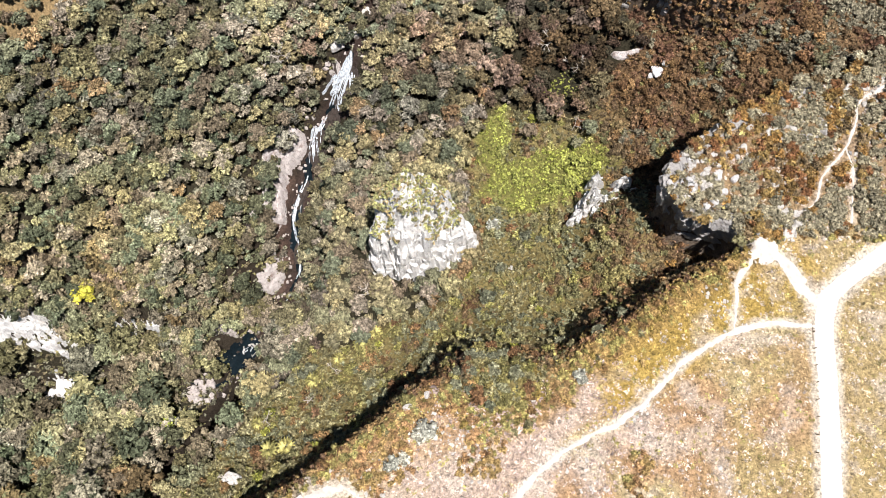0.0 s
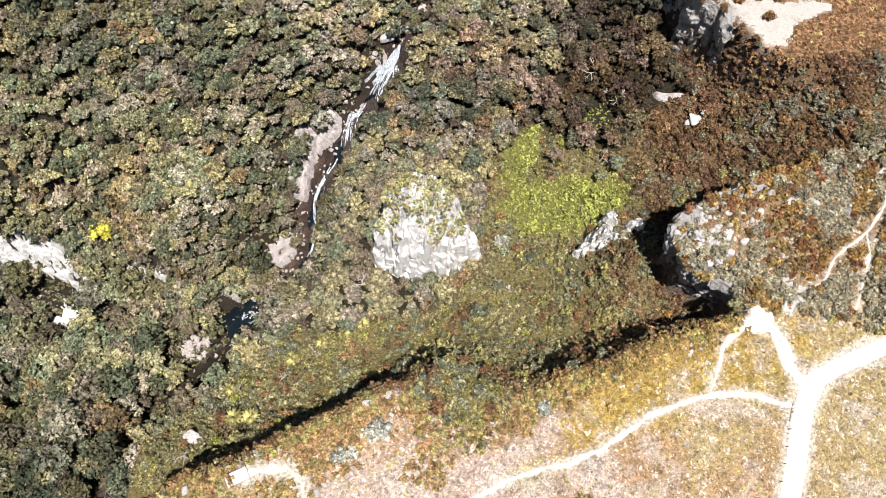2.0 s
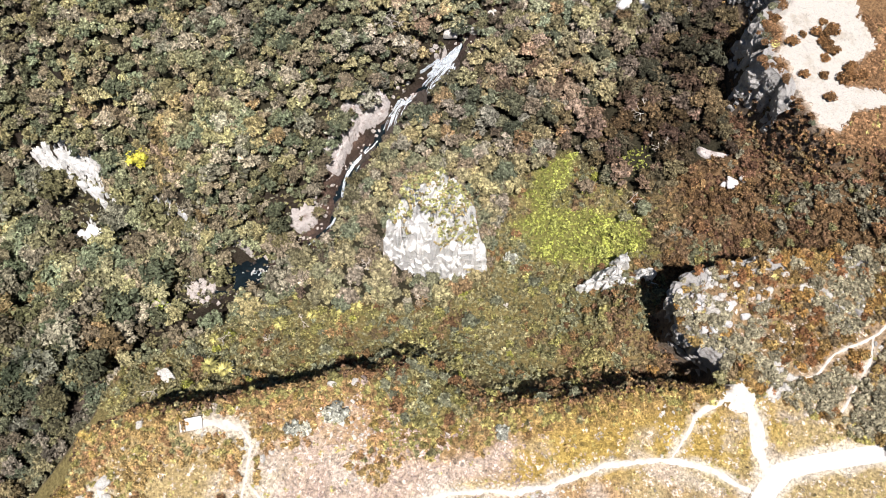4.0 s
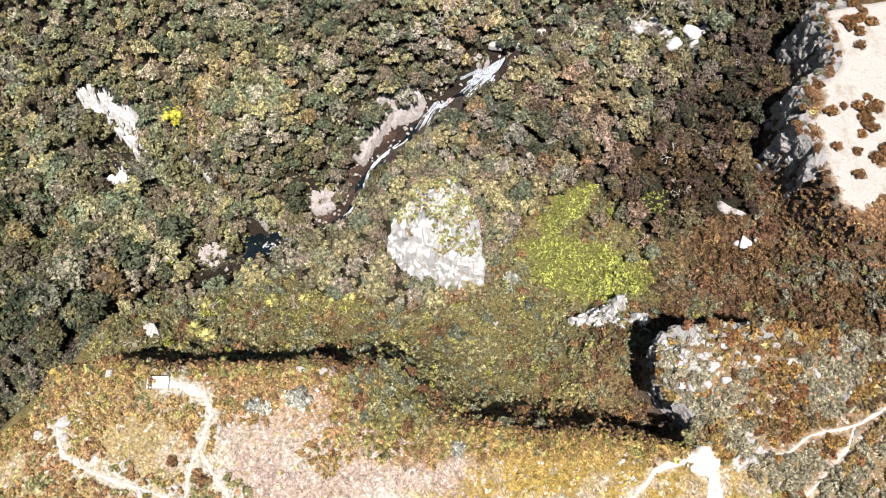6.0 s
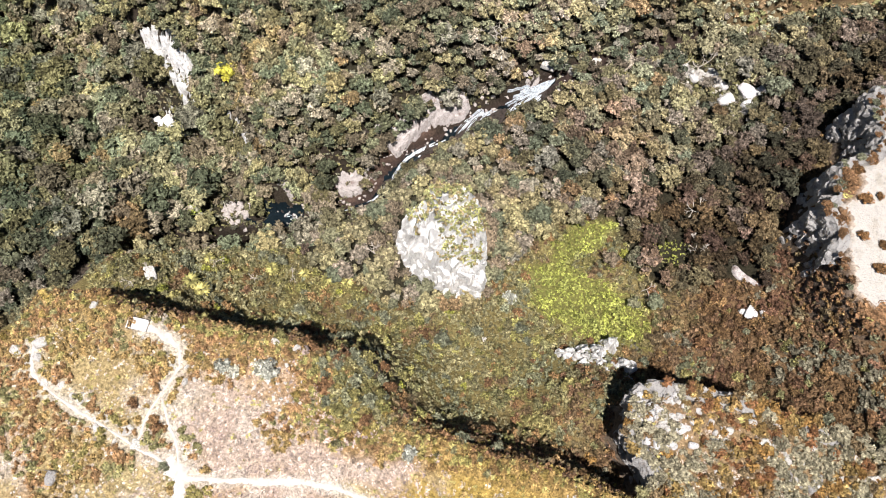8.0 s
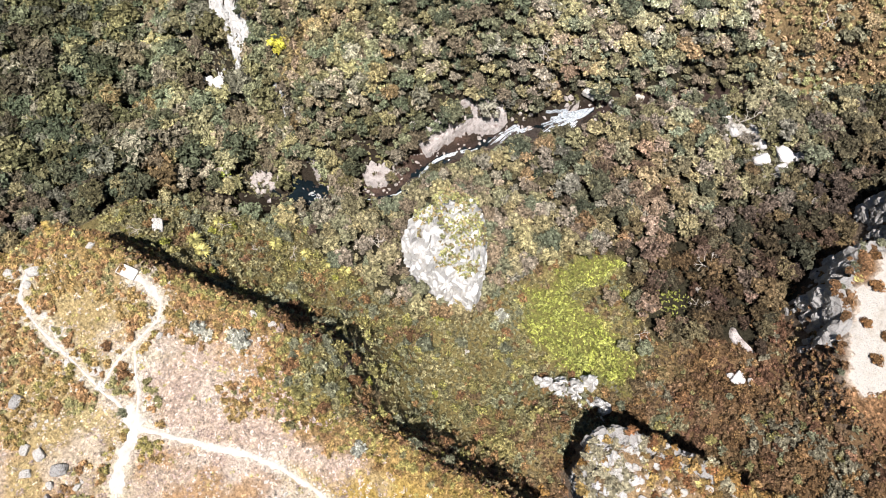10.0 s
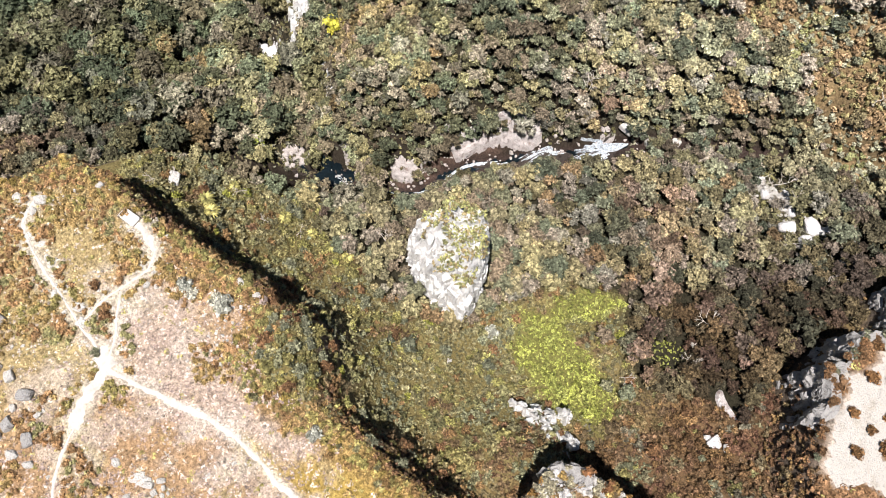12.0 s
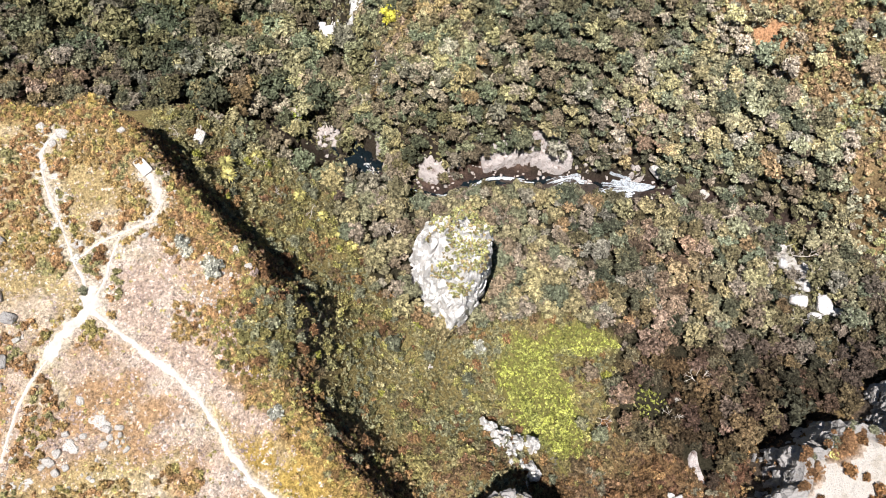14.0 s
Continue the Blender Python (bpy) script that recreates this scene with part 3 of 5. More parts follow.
COLUMNS = [(-5.2, 62.6, 4.6, -6.3, 0.15), (-1.2, 62.6, 3.4, -7.2, 0.3), (-9.0, 62.4, 3.2, -8.2, 0.3), (-6.6, 58.2, 3.3, -8.4, 0.25), (-2.0, 58.6, 3.4, -8.0, 0.3),
           (-10.2, 58.9, 2.5, -11.5, 0.5), (1.6, 60.8, 2.7, -10.5, 0.6), (-4.4, 56.6, 1.9, -12.5, 0.4), (3.6, 60.4, 1.5, -16, 0.5), (0.6, 57.6, 1.7, -14.5, 0.5)]


def column_top(px, py, x, top, cut):
    return top - cut * np.abs(px - x) - 1.3 * np.maximum(61 - py, 0) + 0.9 * cloud(px, py, 2.2, 71) + 2.4 * blocks(px, py, 77, 1.3, 1.5)


def tower_top(px, py):
    z = np.full(np.shape(px), -99.0)
    for x, y, r, top, cut in COLUMNS:
        z = np.where(np.hypot(px - x, py - y) < 0.77 * r, np.maximum(z, column_top(px, py, x, top, cut)), z)
    return z


pinnacle = tagged(new("rock_pinnacle"), "free-standing pale quartzite pinnacle of jointed columns with plants on its ledges", "rock pinnacle")
for i, (x, y, r, top, cut) in enumerate(COLUMNS):
    outcrop("rock_column", column(x, y, 0.84 * r, i, 6, 1.0, 0.4 * i), lambda px, py, t=top, c=cut, x=x: column_top(px, py, x, t, c),
            WHITE_ROCK, "", "", 5 + i, 0.28, 1.15, 3.6, 1.25, 0.1, 1.0, pinnacle)
for x, y, r, top in ((5.2, 59.7, 0.95, -18.5), (6.2, 59.3, 0.6, -22)):
    outcrop("pillar", column(x, y, r, 31, 6), lambda px, py, t=top: t + 0 * px, WHITE_ROCK, "", "", 15, 0.25, 0.9, 2.5, 0.35, 0.02, 1.0, pinnacle)
crag = tagged(new("rock_outcrop"), "low craggy white rock outcrop of upright blades in the scrub", "rock outcrop")
for i, (x, y, r, top, sq) in enumerate(((25.6, 63.4, 1.4, -18.6, 0.8), (27.6, 64.2, 1.6, -17.2, 0.7), (29.6, 65.6, 1.5, -17.4, 0.8), (31.3, 64.6, 1.6, -16.8, 0.6), (33.6, 65.5, 1.4, -18, 0.8), (28.2, 67.3, 1.2, -18.4, 0.7), (30.2, 62.9, 1.2, -18.8, 0.7), (31.8, 67, 1.1, -18, 0.6), (26.3, 65.8, 0.9, -19, 0.7), (24.6, 62.4, 1.0, -19.4, 0.8), (33.2, 68.6, 1.5, -16.6, 0.7), (35, 67, 1.2, -17.6, 0.8), (29, 69.8, 1.1, -17.8, 0.7), (28.2, 62.2, 1.0, -19.2, 0.7))):
    outcrop("rock_blade", column(x, y, r, 40 + i, 5, sq, 0.9 * i), lambda px, py, t=top, x=x: t + 2.6 * blocks(px, py, 73, 0.7, 0.8) + 0.8 * cloud(px, py, 1.2, 74) - 0.3 * np.abs(px - x), WHITE_ROCK, "", "", 50 + i, 0.2, 0.7, 3.0, 0.6, 0.12, 1.0, crag)

cliff([(62, 79), (53, 74.7), (45.3, 70.6), (37.5, 64.5), (35.4, 59.5), (38.5, 54.9), (44.8, 52.8), (47.2, 51.4)][::-1], GREY_ROCK,
      "grey jointed rock wall round the headland", 3, 0.3, 1.1, 1.5, 1.0, 0.55, 2.6, 2.6, 0.0, 0.2)
cliff(BUTTE_RIM[2:], GREY_ROCK, "grey shaded rock wall under the bare white plateau", 5, 0.3, 1.0, 1.5, 1.1, 0.6, 3.4, 1.6, 0.1, -1.5, -0.02)
cliff([(-32.5, 2), (-32.8, 6), (-27, 11.2), (-20, 15.2), (-11.5, 22), (-3.5, 28.2), (1, 29.8), (5, 27.7)][::-1], BROWN_ROCK,
      "dark brown-grey rock wall under the heath rim", 7, 0.5, 2.4, 2.0, 1.3, 0.3, 2.4, 0.9, -0.15)
cliff([(10, 25.5), (16, 30.2), (23, 35.2), (30.5, 40.2), (37, 44.7), (42, 47.2), (45, 48.7)][::-1], BROWN_ROCK,
      "dark brown-grey rock wall under the heath rim", 9, 0.5, 2.4, 2.0, 1.3, 0.3, 2.4, 0.9, -0.15)
cliff([(-50, -6), (-47.5, 5), (-48, 13), (-41, 24.5), (-34, 34), (-26, 43)][::-1], GREY_ROCK, "shaded rock wall above the stream canyon", 11, 0.6,
      3, 2.6, 1.8, 2.5, 7.5, 3.0, -0.3)

# bare rock on the far bank and along the stream
for i, (x, y, l, w, t) in enumerate(((-113, 54.5, 16, 9, 20), (-103, 54.5, 15, 9, -12), (-97, 53.5, 8, 6, -20), (-80, 55.5, 8, 3.2, 0), (-72, 55, 7, 3, -5), (-38.5, 129, 5, 2.5, 30))):
    rock_patch("crag", x, y, l, w, t, WHITE_ROCK, "pale weathered rock face between the trees of the slope", "rock faces on the slope", 1.8, 20 + i, 0.3, 1.6, 0.8, broken=True)
for i, (x, y, l, w, t) in enumerate(((-105.5, 44.5, 8.5, 6.5, 10), (-98, 46, 5, 3.5, -10), (-88, 45, 3, 2, 0), (-83, 47, 3.5, 2, 20), (-50.5, 51.5, 5, 2.4, 35), (-110, 41, 4, 2.5, 0))):
    rock_patch("stream_rock", x, y, l, w, t, WHITE_ROCK, "large pale rock in the stream bed", "rocks in the stream", 1.1, 30 + i, 0.22, 1.8, 1.1, broken=True)
rock_band([(-33.6, 98.4), (-37.4, 94.6), (-40.0, 90.4), (-41.2, 86), (-41.5, 81.6), (-42.2, 77.4)], 4.9, "pinkish white rock slab beside the waterfall", 1.7, 40)
rock_band([(-41.2, 70.6), (-43.2, 66.8), (-46.8, 63.4)], 4.4, "pinkish white rock slab below the waterfall", 1.2, 42)
rock_band([(-46, 80.4), (-44.6, 76.6), (-43, 73)], 2.2, "pinkish white rock rib beside the waterfall", 0.9, 44)
for i, (x, y, l, w, t, k) in enumerate(((-42.6, 71.5, 6, 2.0, 70, 0.8), (-50.5, 57.5, 6, 3.5, 30, 0.9), (-30.5, 99, 6, 2.4, 50, 0.7), (-55, 54, 5, 2.6, 20, 0.8), (-24.5, 107.6, 5, 2.0, 60, 0.7))):
    rock_patch("rock_slab", x, y, l, w, t, RED_ROCK, "reddish broken rock slab beside the waterfall", "slabs by the waterfall", 0.9 * k, 45 + i, 0.22, 1.3, 0.45, broken=True)
for x, y, r, n in ((-42.5, 72, 2.6, 7), (-45, 65, 2.6, 6), (-36, 94, 2.2, 6), (-30, 99.5, 2, 5)):
    cluster(x, y, 1.25 * r, 2 * n, 0.8, RED_ROCK, "reddish white block beside the waterfall", "slabs by the waterfall")
cluster(-63.5, 41.5, 4, 34, 1.7, RED_ROCK, "broken reddish rock beside the pool", "rocks by the pool")
# patches at (-44.6, 76.4) and (-46.6, 80) are black for the cave's shade
for i, (x, y, l, w, t) in enumerate(((-22.4, 104, 13, 10, 66), (-26.5, 99.5, 7, 6, 40), (-31, 95.8, 9, 6.5, 60), (-36, 86, 12, 3.2, 68), (-44.6, 76.4, 9, 3.4, 62), (-37.2, 73, 9, 4, 85), (-46.6, 80, 5, 4, 30))):
    rock_patch("wet_ledge", x, y, l, w, t, WET_AND_CAVE_ROCK, "black rock by the waterfall: wet ledges and painted cave shade", "wet ledges", 0.6, 80 + i, 0.25, 1.3, 0.8)
cluster(-51, 55.5, 3, 9, 1.5, RED_ROCK, "broken reddish rock beside the pool", "rocks by the pool")
for x, y, l, w, h in ((-105, 44.6, 7.5, 5.4, 3.2), (-99.5, 46.4, 4, 2.6, 2), (-109.5, 42.4, 3.4, 2.2, 1.6), (-101, 42.6, 2.6, 1.8, 1.2)):
    boulder(x, y, l, w, h, BLOCK_ROCK, "large pale boulder in the stream bed", "rocks in the stream")
for x, y, l in ((-23.8, 110.5, 3.6), (-17.2, 119, 3.2), (-19.5, 114, 2.6), (-21.5, 113, 2.0)):
    boulder(x, y, l, l * 0.7, l * 0.6, PALE_ROCK, "pale boulder at the lip of the waterfall", "boulders at the lip")
for x, y, l, w, h in ((9.2, 129.2, 3.6, 2.8, 2.2), (11.2, 133.6, 4.6, 3.8, 2.6), (14.0, 130.0, 4.0, 2.8, 2.2), (13.2, 135.0, 2.6, 2.0, 1.8), (17.8, 137.0, 3.0, 1.8, 1.4), (20.2, 133.2, 2.4, 1.6, 1.2), (23.4, 133.3, 2.4, 1.4, 1.2),
                      (-2.8, 129.8, 4.2, 3.0, 2.2), (0.6, 129.8, 2.6, 2.0, 1.6), (4.0, 132.2, 3.4, 2.4, 1.8), (2.6, 133.4, 2.6, 2.0, 1.5), (6.4, 132.2, 2.4, 1.8, 1.4)):
    boulder(x, y, l, w, h, BLOCK_ROCK, "white angular boulder among the trees", "white boulders")
for i, (x, y, l, w) in enumerate(((2, 131, 9, 4), (-2.5, 129.5, 5, 3.4))):
    rock_patch("stone_bank", x, y, l, w, 10, PALE_ROCK, "pale broken bank of rock among the trees", "white boulders", 0.9, 70 + i, 0.25, 1.2, 0.6, broken=True)
cluster(8, 130.5, 8, 18, 1.1, PALE_ROCK, "small white rubble among the trees", "white boulders")
cluster(19, 131, 3.5, 5, 1.5, GREY_ROCK, "grey rubble under the trees", "white boulders")
rock_band([(33.2, 98), (35.2, 96.8), (37.6, 96.4), (40, 96.8)], 2.0, "pale pinkish rock slab in the gully", 0.7, 60, group="gully rocks")
for x, y, l, w in ((41.6, 91.2, 3.0, 2.4), (43, 92.2, 1.8, 1.4), (40.4, 90.6, 1.4, 1.2)):
    boulder(x, y, l, w, 1.2, BLOCK_ROCK, "pale pinkish rock at the foot of the gully", "gully rocks")
# headland
cluster(41.5, 60.5, 4.6, 26, 1.3, BLOCK_ROCK, "grey-white block on the headland", "headland blocks", 0.2)
cluster(38.4, 59.6, 2.6, 16, 1.1, BLOCK_ROCK, "white block on the headland", "headland blocks", 0.2)
cluster(42, 65.2, 3.2, 16, 0.9, PALE_ROCK, "white block on the headland", "headland blocks", 0.2)
cluster(47.5, 66.5, 4.5, 12, 1.1, PALE_ROCK, "white block on the headland", "headland blocks")
cluster(53.5, 54.5, 2.6, 12, 1.1, PALE_ROCK, "white block on the headland", "headland blocks")
cluster(62, 69, 5, 10, 1.2, GREY_ROCK, "grey block in the heath", "headland blocks")
cluster(56, 70, 5, 7, 1.1, PALE_ROCK, "white block on the headland", "headland blocks")
cluster(70, 75.5, 3, 8, 1.3, PALE_ROCK, "white block on the headland", "headland blocks")
for i, (x, y, l, w, t) in enumerate(((52.8, 51.6, 5.4, 2.6, 80), (52.6, 68, 3.2, 2.4, 20), (66.4, 75.8, 4.4, 2.4, 30), (71.4, 78, 5, 3, 50), (62.4, 69.4, 3.4, 1.8, 10), (41.6, 60, 4.4, 3, 60), (39.6, 63, 3.4, 2, 40), (48.2, 63.4, 3, 2, 30))):
    rock_patch("bare_stone", x, y, l, w, t, PALE_ROCK, "broken white rock pavement in the headland heath", "headland blocks", 0.45, 130 + i, 0.2, 1.0, 0.8, broken=True)
# plateau
cluster(21, 8.5, 2.6, 9, 1.1, PALE_ROCK, "pale flat stone in the heath", "heath stones")
cluster(23, 3, 4, 12, 1.0, PALE_ROCK, "pale flat stone in the heath", "heath stones")
for x, y, l in ((-9.2, -7.3, 2.2), (-2.6, -8.6, 1.7), (-1.0, -7.2, 1.9), (2.2, -5.6, 2.4), (5.3, -8.4, 2.2), (8.3, -6.2, 2.2), (5.4, -4.4, 1.2), (5.0, -0.4, 1.1), (6.6, -10, 1.6), (0.4, -9.6, 1.6), (9.6, -8.4, 1.8), (11.6, -6.6, 1.5), (3.4, -7.4, 1.3)):
    boulder(x, y, l, l * 0.75, l * 0.6, GREY_ROCK if l > 2 else PALE_ROCK, "weathered grey-white boulder in the heath", "heath stones")
for i, (x, y, l, w, t) in enumerate(((18.4, 6.8, 4.4, 2.2, 50), (20.6, 2.6, 4.2, 2.4, 40), (21.6, -1.6, 3.6, 2.4, 20), (15, 4.2, 2.4, 1.4, 30), (15.6, 11, 2.2, 1.6, 0), (25.4, -2, 3.2, 2.2, 60))):
    rock_patch("bare_stone", x, y, l, w, t, PALE_ROCK, "low white stone pavement broken by heath", "stones by the path", 0.2, 110 + i, 0.2, 0.9, 0.6, broken=True)
for x, y, l in ((-25.7, 9.8, 1.4), (-4.1, 26, 1.5), (-1.4, 27.7, 1.2), (-25.7, 1.4, 2.2), (-27, -1.5, 2.0), (-8.1, 13.1, 1.2), (-7.5, 14.5, 1.0), (5, 23, 0.9), (-24.3, 0, 1.5), (-14.4, 17.6, 1.0), (20.5, 30.6, 1.0), (13.5, 27, 0.8)):
    boulder(x, y, l, l * 0.75, l * 0.55, PALE_ROCK, "white stone on the heath rim", "rim stones")
for i in range(16):
    k = i / 15
    x, y = -25 + 20 * k, -1.4 + 4.6 * k
    rock_patch("bare_stone", x + stones.uniform(-1.5, 1.5), y + stones.uniform(-1.8, 1.8), stones.uniform(1.5, 3.4), stones.uniform(0.9, 1.8), stones.uniform(0, 180), PALE_ROCK,
               "low white stone beside the heath path", "stones by the path", 0.16, 90 + i, 0.2, 0.8, 0.5)
boulder(-34.3, 17.3, 4.6, 2.2, 1.7, PALE_ROCK, "pale boulder on the grassy ledge")
cluster(13, 55, 1.8, 4, 0.8, PALE_ROCK, "small white stone in the scrub", "scrub stones")


# ---- water ----
def water(name, line, width, mat, label, lift, ragged=0.3, seed=0):
    ob = strip(name, line, width, mat, (1, 1, 1), label, lift, ragged, seed, 7)
    return tagged(ob, category="water")


water("stream", [p[:2] for p in STREAM[3:9]], 2.4, WATER, "dark stream in its rocky bed", 0.25, 0.5, 3)
water("stream", [p[:2] for p in STREAM[8:15]], 0.8, WATER, "dark narrow stream under the trees", 0.25, 0.5, 4)
LANES = [([(-20.8, 109.8), (-22.3, 106.8), (-24.6, 104.2), (-26.4, 101.8)], (1.4, 6.6), 28), ([(-20.9, 106), (-20.6, 103.4), (-20.4, 99.4)], (1.6, 4.4), 18), ([(-24.4, 104), (-24.9, 102), (-25.2, 100.4)], (0.8, 1.4), 4),
         ([(-27.2, 101), (-29.4, 99.8), (-31.2, 97.8)], (0.7, 1.6), 4), ([(-30.6, 99.4), (-31.6, 96.6), (-31.6, 93.0)], (2.4, 5.2), 22),
         ([(-34, 91.3), (-35.6, 88), (-36.9, 84.6), (-38, 80), (-37.2, 74)], (0.8, 1.2), 8), ([(-37.6, 74), (-36.9, 69.5), (-38.6, 66)], (0.6, 1.4), 5),
         ([(-39.5, 64.4), (-41.5, 61.8)], (0.6, 1.0), 2), ([(-50.2, 51.8), (-52.2, 50)], (1.0, 1.8), 3), ([(-70, 44.6), (-73, 45.2)], (0.8, 0.8), 2), ([(-88, 46.8), (-91, 46.2)], (0.9, 0.9), 2)]
flow = random.Random(4)
for i, (line, (narrow, wide), count) in enumerate(LANES):
    for j in range(2 * count):
        off = flow.triangular(-0.5, 0.5, 0)
        a = flow.uniform(0, 0.62)
        b = min(1.0, a + flow.uniform(0.25, 0.5))
        c = wander(line, 0.4)
        width = np.linspace(narrow, wide, len(c))[int(a * len(c)):max(int(b * len(c)), int(a * len(c)) + 3)]
        c = c[int(a * len(c)):max(int(b * len(c)), int(a * len(c)) + 3)]
        d = np.gradient(c, axis=0)
        d /= np.linalg.norm(d, axis=1)[:, None]
        c = c + np.stack([-d[:, 1], d[:, 0]], 1) * (off * width + 0.15 * cloud(c[:, 0], c[:, 1], 1.5, i * 9 + j))[:, None]
        water("waterfall", [tuple(p) for p in c], flow.uniform(0.07, 0.26) * (1 if wide > 1 else 0.7), FOAM, "strand of white water falling over dark rock", 0.55 + 0.012 * j, 0.8, 11 + i + j)
water("pool", [(-48.6, 53.4), (-51.6, 50.6), (-56, 46)], 6.2, WATER, "dark blue pool below the falls", 0.4, 0.15, 5)


# ---- plants ----
rng = np.random.default_rng(7)


def leaf_points(centre, normal, size, rng):
    """One pointed clump of leaves."""
    t = np.cross(normal, rng.normal(size=3))
    t /= np.linalg.norm(t) + 1e-9
    b = np.cross(normal, t)
    r = size * (0.8 + 0.5 * rng.random(3))
    return np.array([centre + t * r[0], centre - 0.5 * t * r[1] + 0.87 * b * r[1], centre - 0.5 * t * r[2] - 0.87 * b * r[2]])


CORE = np.array([(x, y, z) for z in (-0.9, 0.75) for x, y in ((1, 1), (-1, 1), (-1, -1), (1, -1))], float)
CORE[4:, :2] *= 0.55
CORE_Q = np.array([(i, (i + 1) % 4, (i + 1) % 4 + 4, i + 4) for i in range(4)] + [(4, 5, 6, 7)])
CORE_T = np.concatenate([CORE_Q[:, [0, 1, 2]], CORE_Q[:, [0, 2, 3]]])


def bush(rng, lobes, leaves, radius, height, leaf, spread_out=0.62, core=0.6, rough=0.46, dome=0.55):
    """Leafy crown of several rounded lobes. Gives points, triangles and a shade for each point."""
    pts, tris, shade, n = [], [], [], 0
    for k in range(lobes):
        a, r = k * 2.4 + rng.random(), radius * spread_out * math.sqrt((k + 0.3) / lobes)
        lr = radius * (0.27 + 0.26 * rng.random()) * (6 / max(lobes, 6)) ** 0.3 if lobes > 1 else radius * 0.8
        c = np.array((r * math.cos(a), r * math.sin(a), height * (1 - dome * (r / radius) ** 2) * (0.66 + 0.46 * rng.random())))
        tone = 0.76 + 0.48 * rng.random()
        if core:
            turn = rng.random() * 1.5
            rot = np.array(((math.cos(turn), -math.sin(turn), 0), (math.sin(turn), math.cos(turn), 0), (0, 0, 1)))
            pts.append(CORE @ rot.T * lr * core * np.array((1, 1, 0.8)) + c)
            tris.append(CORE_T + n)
            # core colour darkened to paint the shade between the leaves
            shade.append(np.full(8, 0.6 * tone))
            n += 8
        for i in range(leaves):
            z = 1 - 1.2 * (i + rng.random()) / leaves
            phi = rng.random() * 6.283
            w = math.sqrt(max(0, 1 - z * z))
            d = np.array((w * math.cos(phi), w * math.sin(phi), z))
            nrm = 0.85 * d + np.array((0, 0, 0.3)) + rough * rng.normal(size=3)
            nrm /= np.linalg.norm(nrm)
            pts.append(leaf_points(c + d * lr * (0.82 + 0.3 * rng.random()) * np.array((1, 1, 0.85)), nrm, leaf * (0.6 + 0.8 * rng.random()), rng))
            tris.append(np.array([[n, n + 1, n + 2]]))
            shade.append(np.full(3, tone))
            n += 3
    return np.concatenate(pts), np.concatenate(tris), np.concatenate(shade)


def sow(name, kinds, x, y, size, tint, label, category, rng, sink=0.0, tall=1.0, z=None, mat=LEAVES):
    """One mesh of many plants, each set down on the ground, turned and sized."""
    z = ground_height(x, y) - sink * size if z is None else z
    pick = rng.integers(0, len(kinds), len(x))
    V, Q, C, base = [], [], [], 0
    for k, (pv, pq, ps) in enumerate(kinds):
        m = np.nonzero(pick == k)[0]
        if not len(m):
            continue
        a = rng.random(len(m)) * 6.283
        ca, sa = np.cos(a)[:, None], np.sin(a)[:, None]
        s = size[m][:, None]
        v = np.stack([(pv[:, 0] * ca - pv[:, 1] * sa) * s + x[m][:, None], (pv[:, 0] * sa + pv[:, 1] * ca) * s + y[m][:, None],
                      pv[:, 2] * s * tall * (0.85 + 0.3 * rng.random((len(m), 1))) + z[m][:, None]], -1)
        V.append(v.reshape(-1, 3))
        Q.append((pq[None] + (np.arange(len(m)) * len(pv))[:, None, None] + base).reshape(-1, pq.shape[1]))
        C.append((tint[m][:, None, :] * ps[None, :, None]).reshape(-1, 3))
        base += len(m) * len(pv)
    ob = new(name, quad_mesh(name, np.concatenate(V), np.concatenate(Q), mat, np.concatenate(C)))
    return tagged(ob, label, category, kind="stuff")


def scatter(x0, x1, y0, y1, gap, rng):
    """Uneven places about gap metres apart."""
    px, py = np.meshgrid(np.arange(x0, x1, gap), np.arange(y0, y1, gap * 0.87))
    px = px + (np.arange(px.shape[0]) % 2)[:, None] * gap / 2
    px, py = px + rng.uniform(-0.42, 0.42, px.shape) * gap, py + rng.uniform(-0.42, 0.42, px.shape) * gap
    return px.ravel(), py.ravel()


GREENS = np.array([(0.165, 0.155, 0.085), (0.135, 0.14, 0.08), (0.19, 0.17, 0.085), (0.15, 0.125, 0.08), (0.21, 0.185, 0.13),
                   (0.11, 0.125, 0.075), (0.19, 0.18, 0.09), (0.175, 0.17, 0.12), (0.22, 0.16, 0.08), (0.26, 0.25, 0.185)]) * np.array((1.02, 1.0, 1.13))

GREENS = GREENS * 1.2


def slope_of(x, y):
    e = 0.8
    return np.hypot(ground_height(x + e, y) - ground_height(x - e, y), ground_height(x, y + e) - ground_height(x, y - e)) / (2 * e)


def leaf_mesh(name, kind, tint, mat):
    v, q, c = kind
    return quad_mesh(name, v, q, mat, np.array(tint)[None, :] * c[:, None])


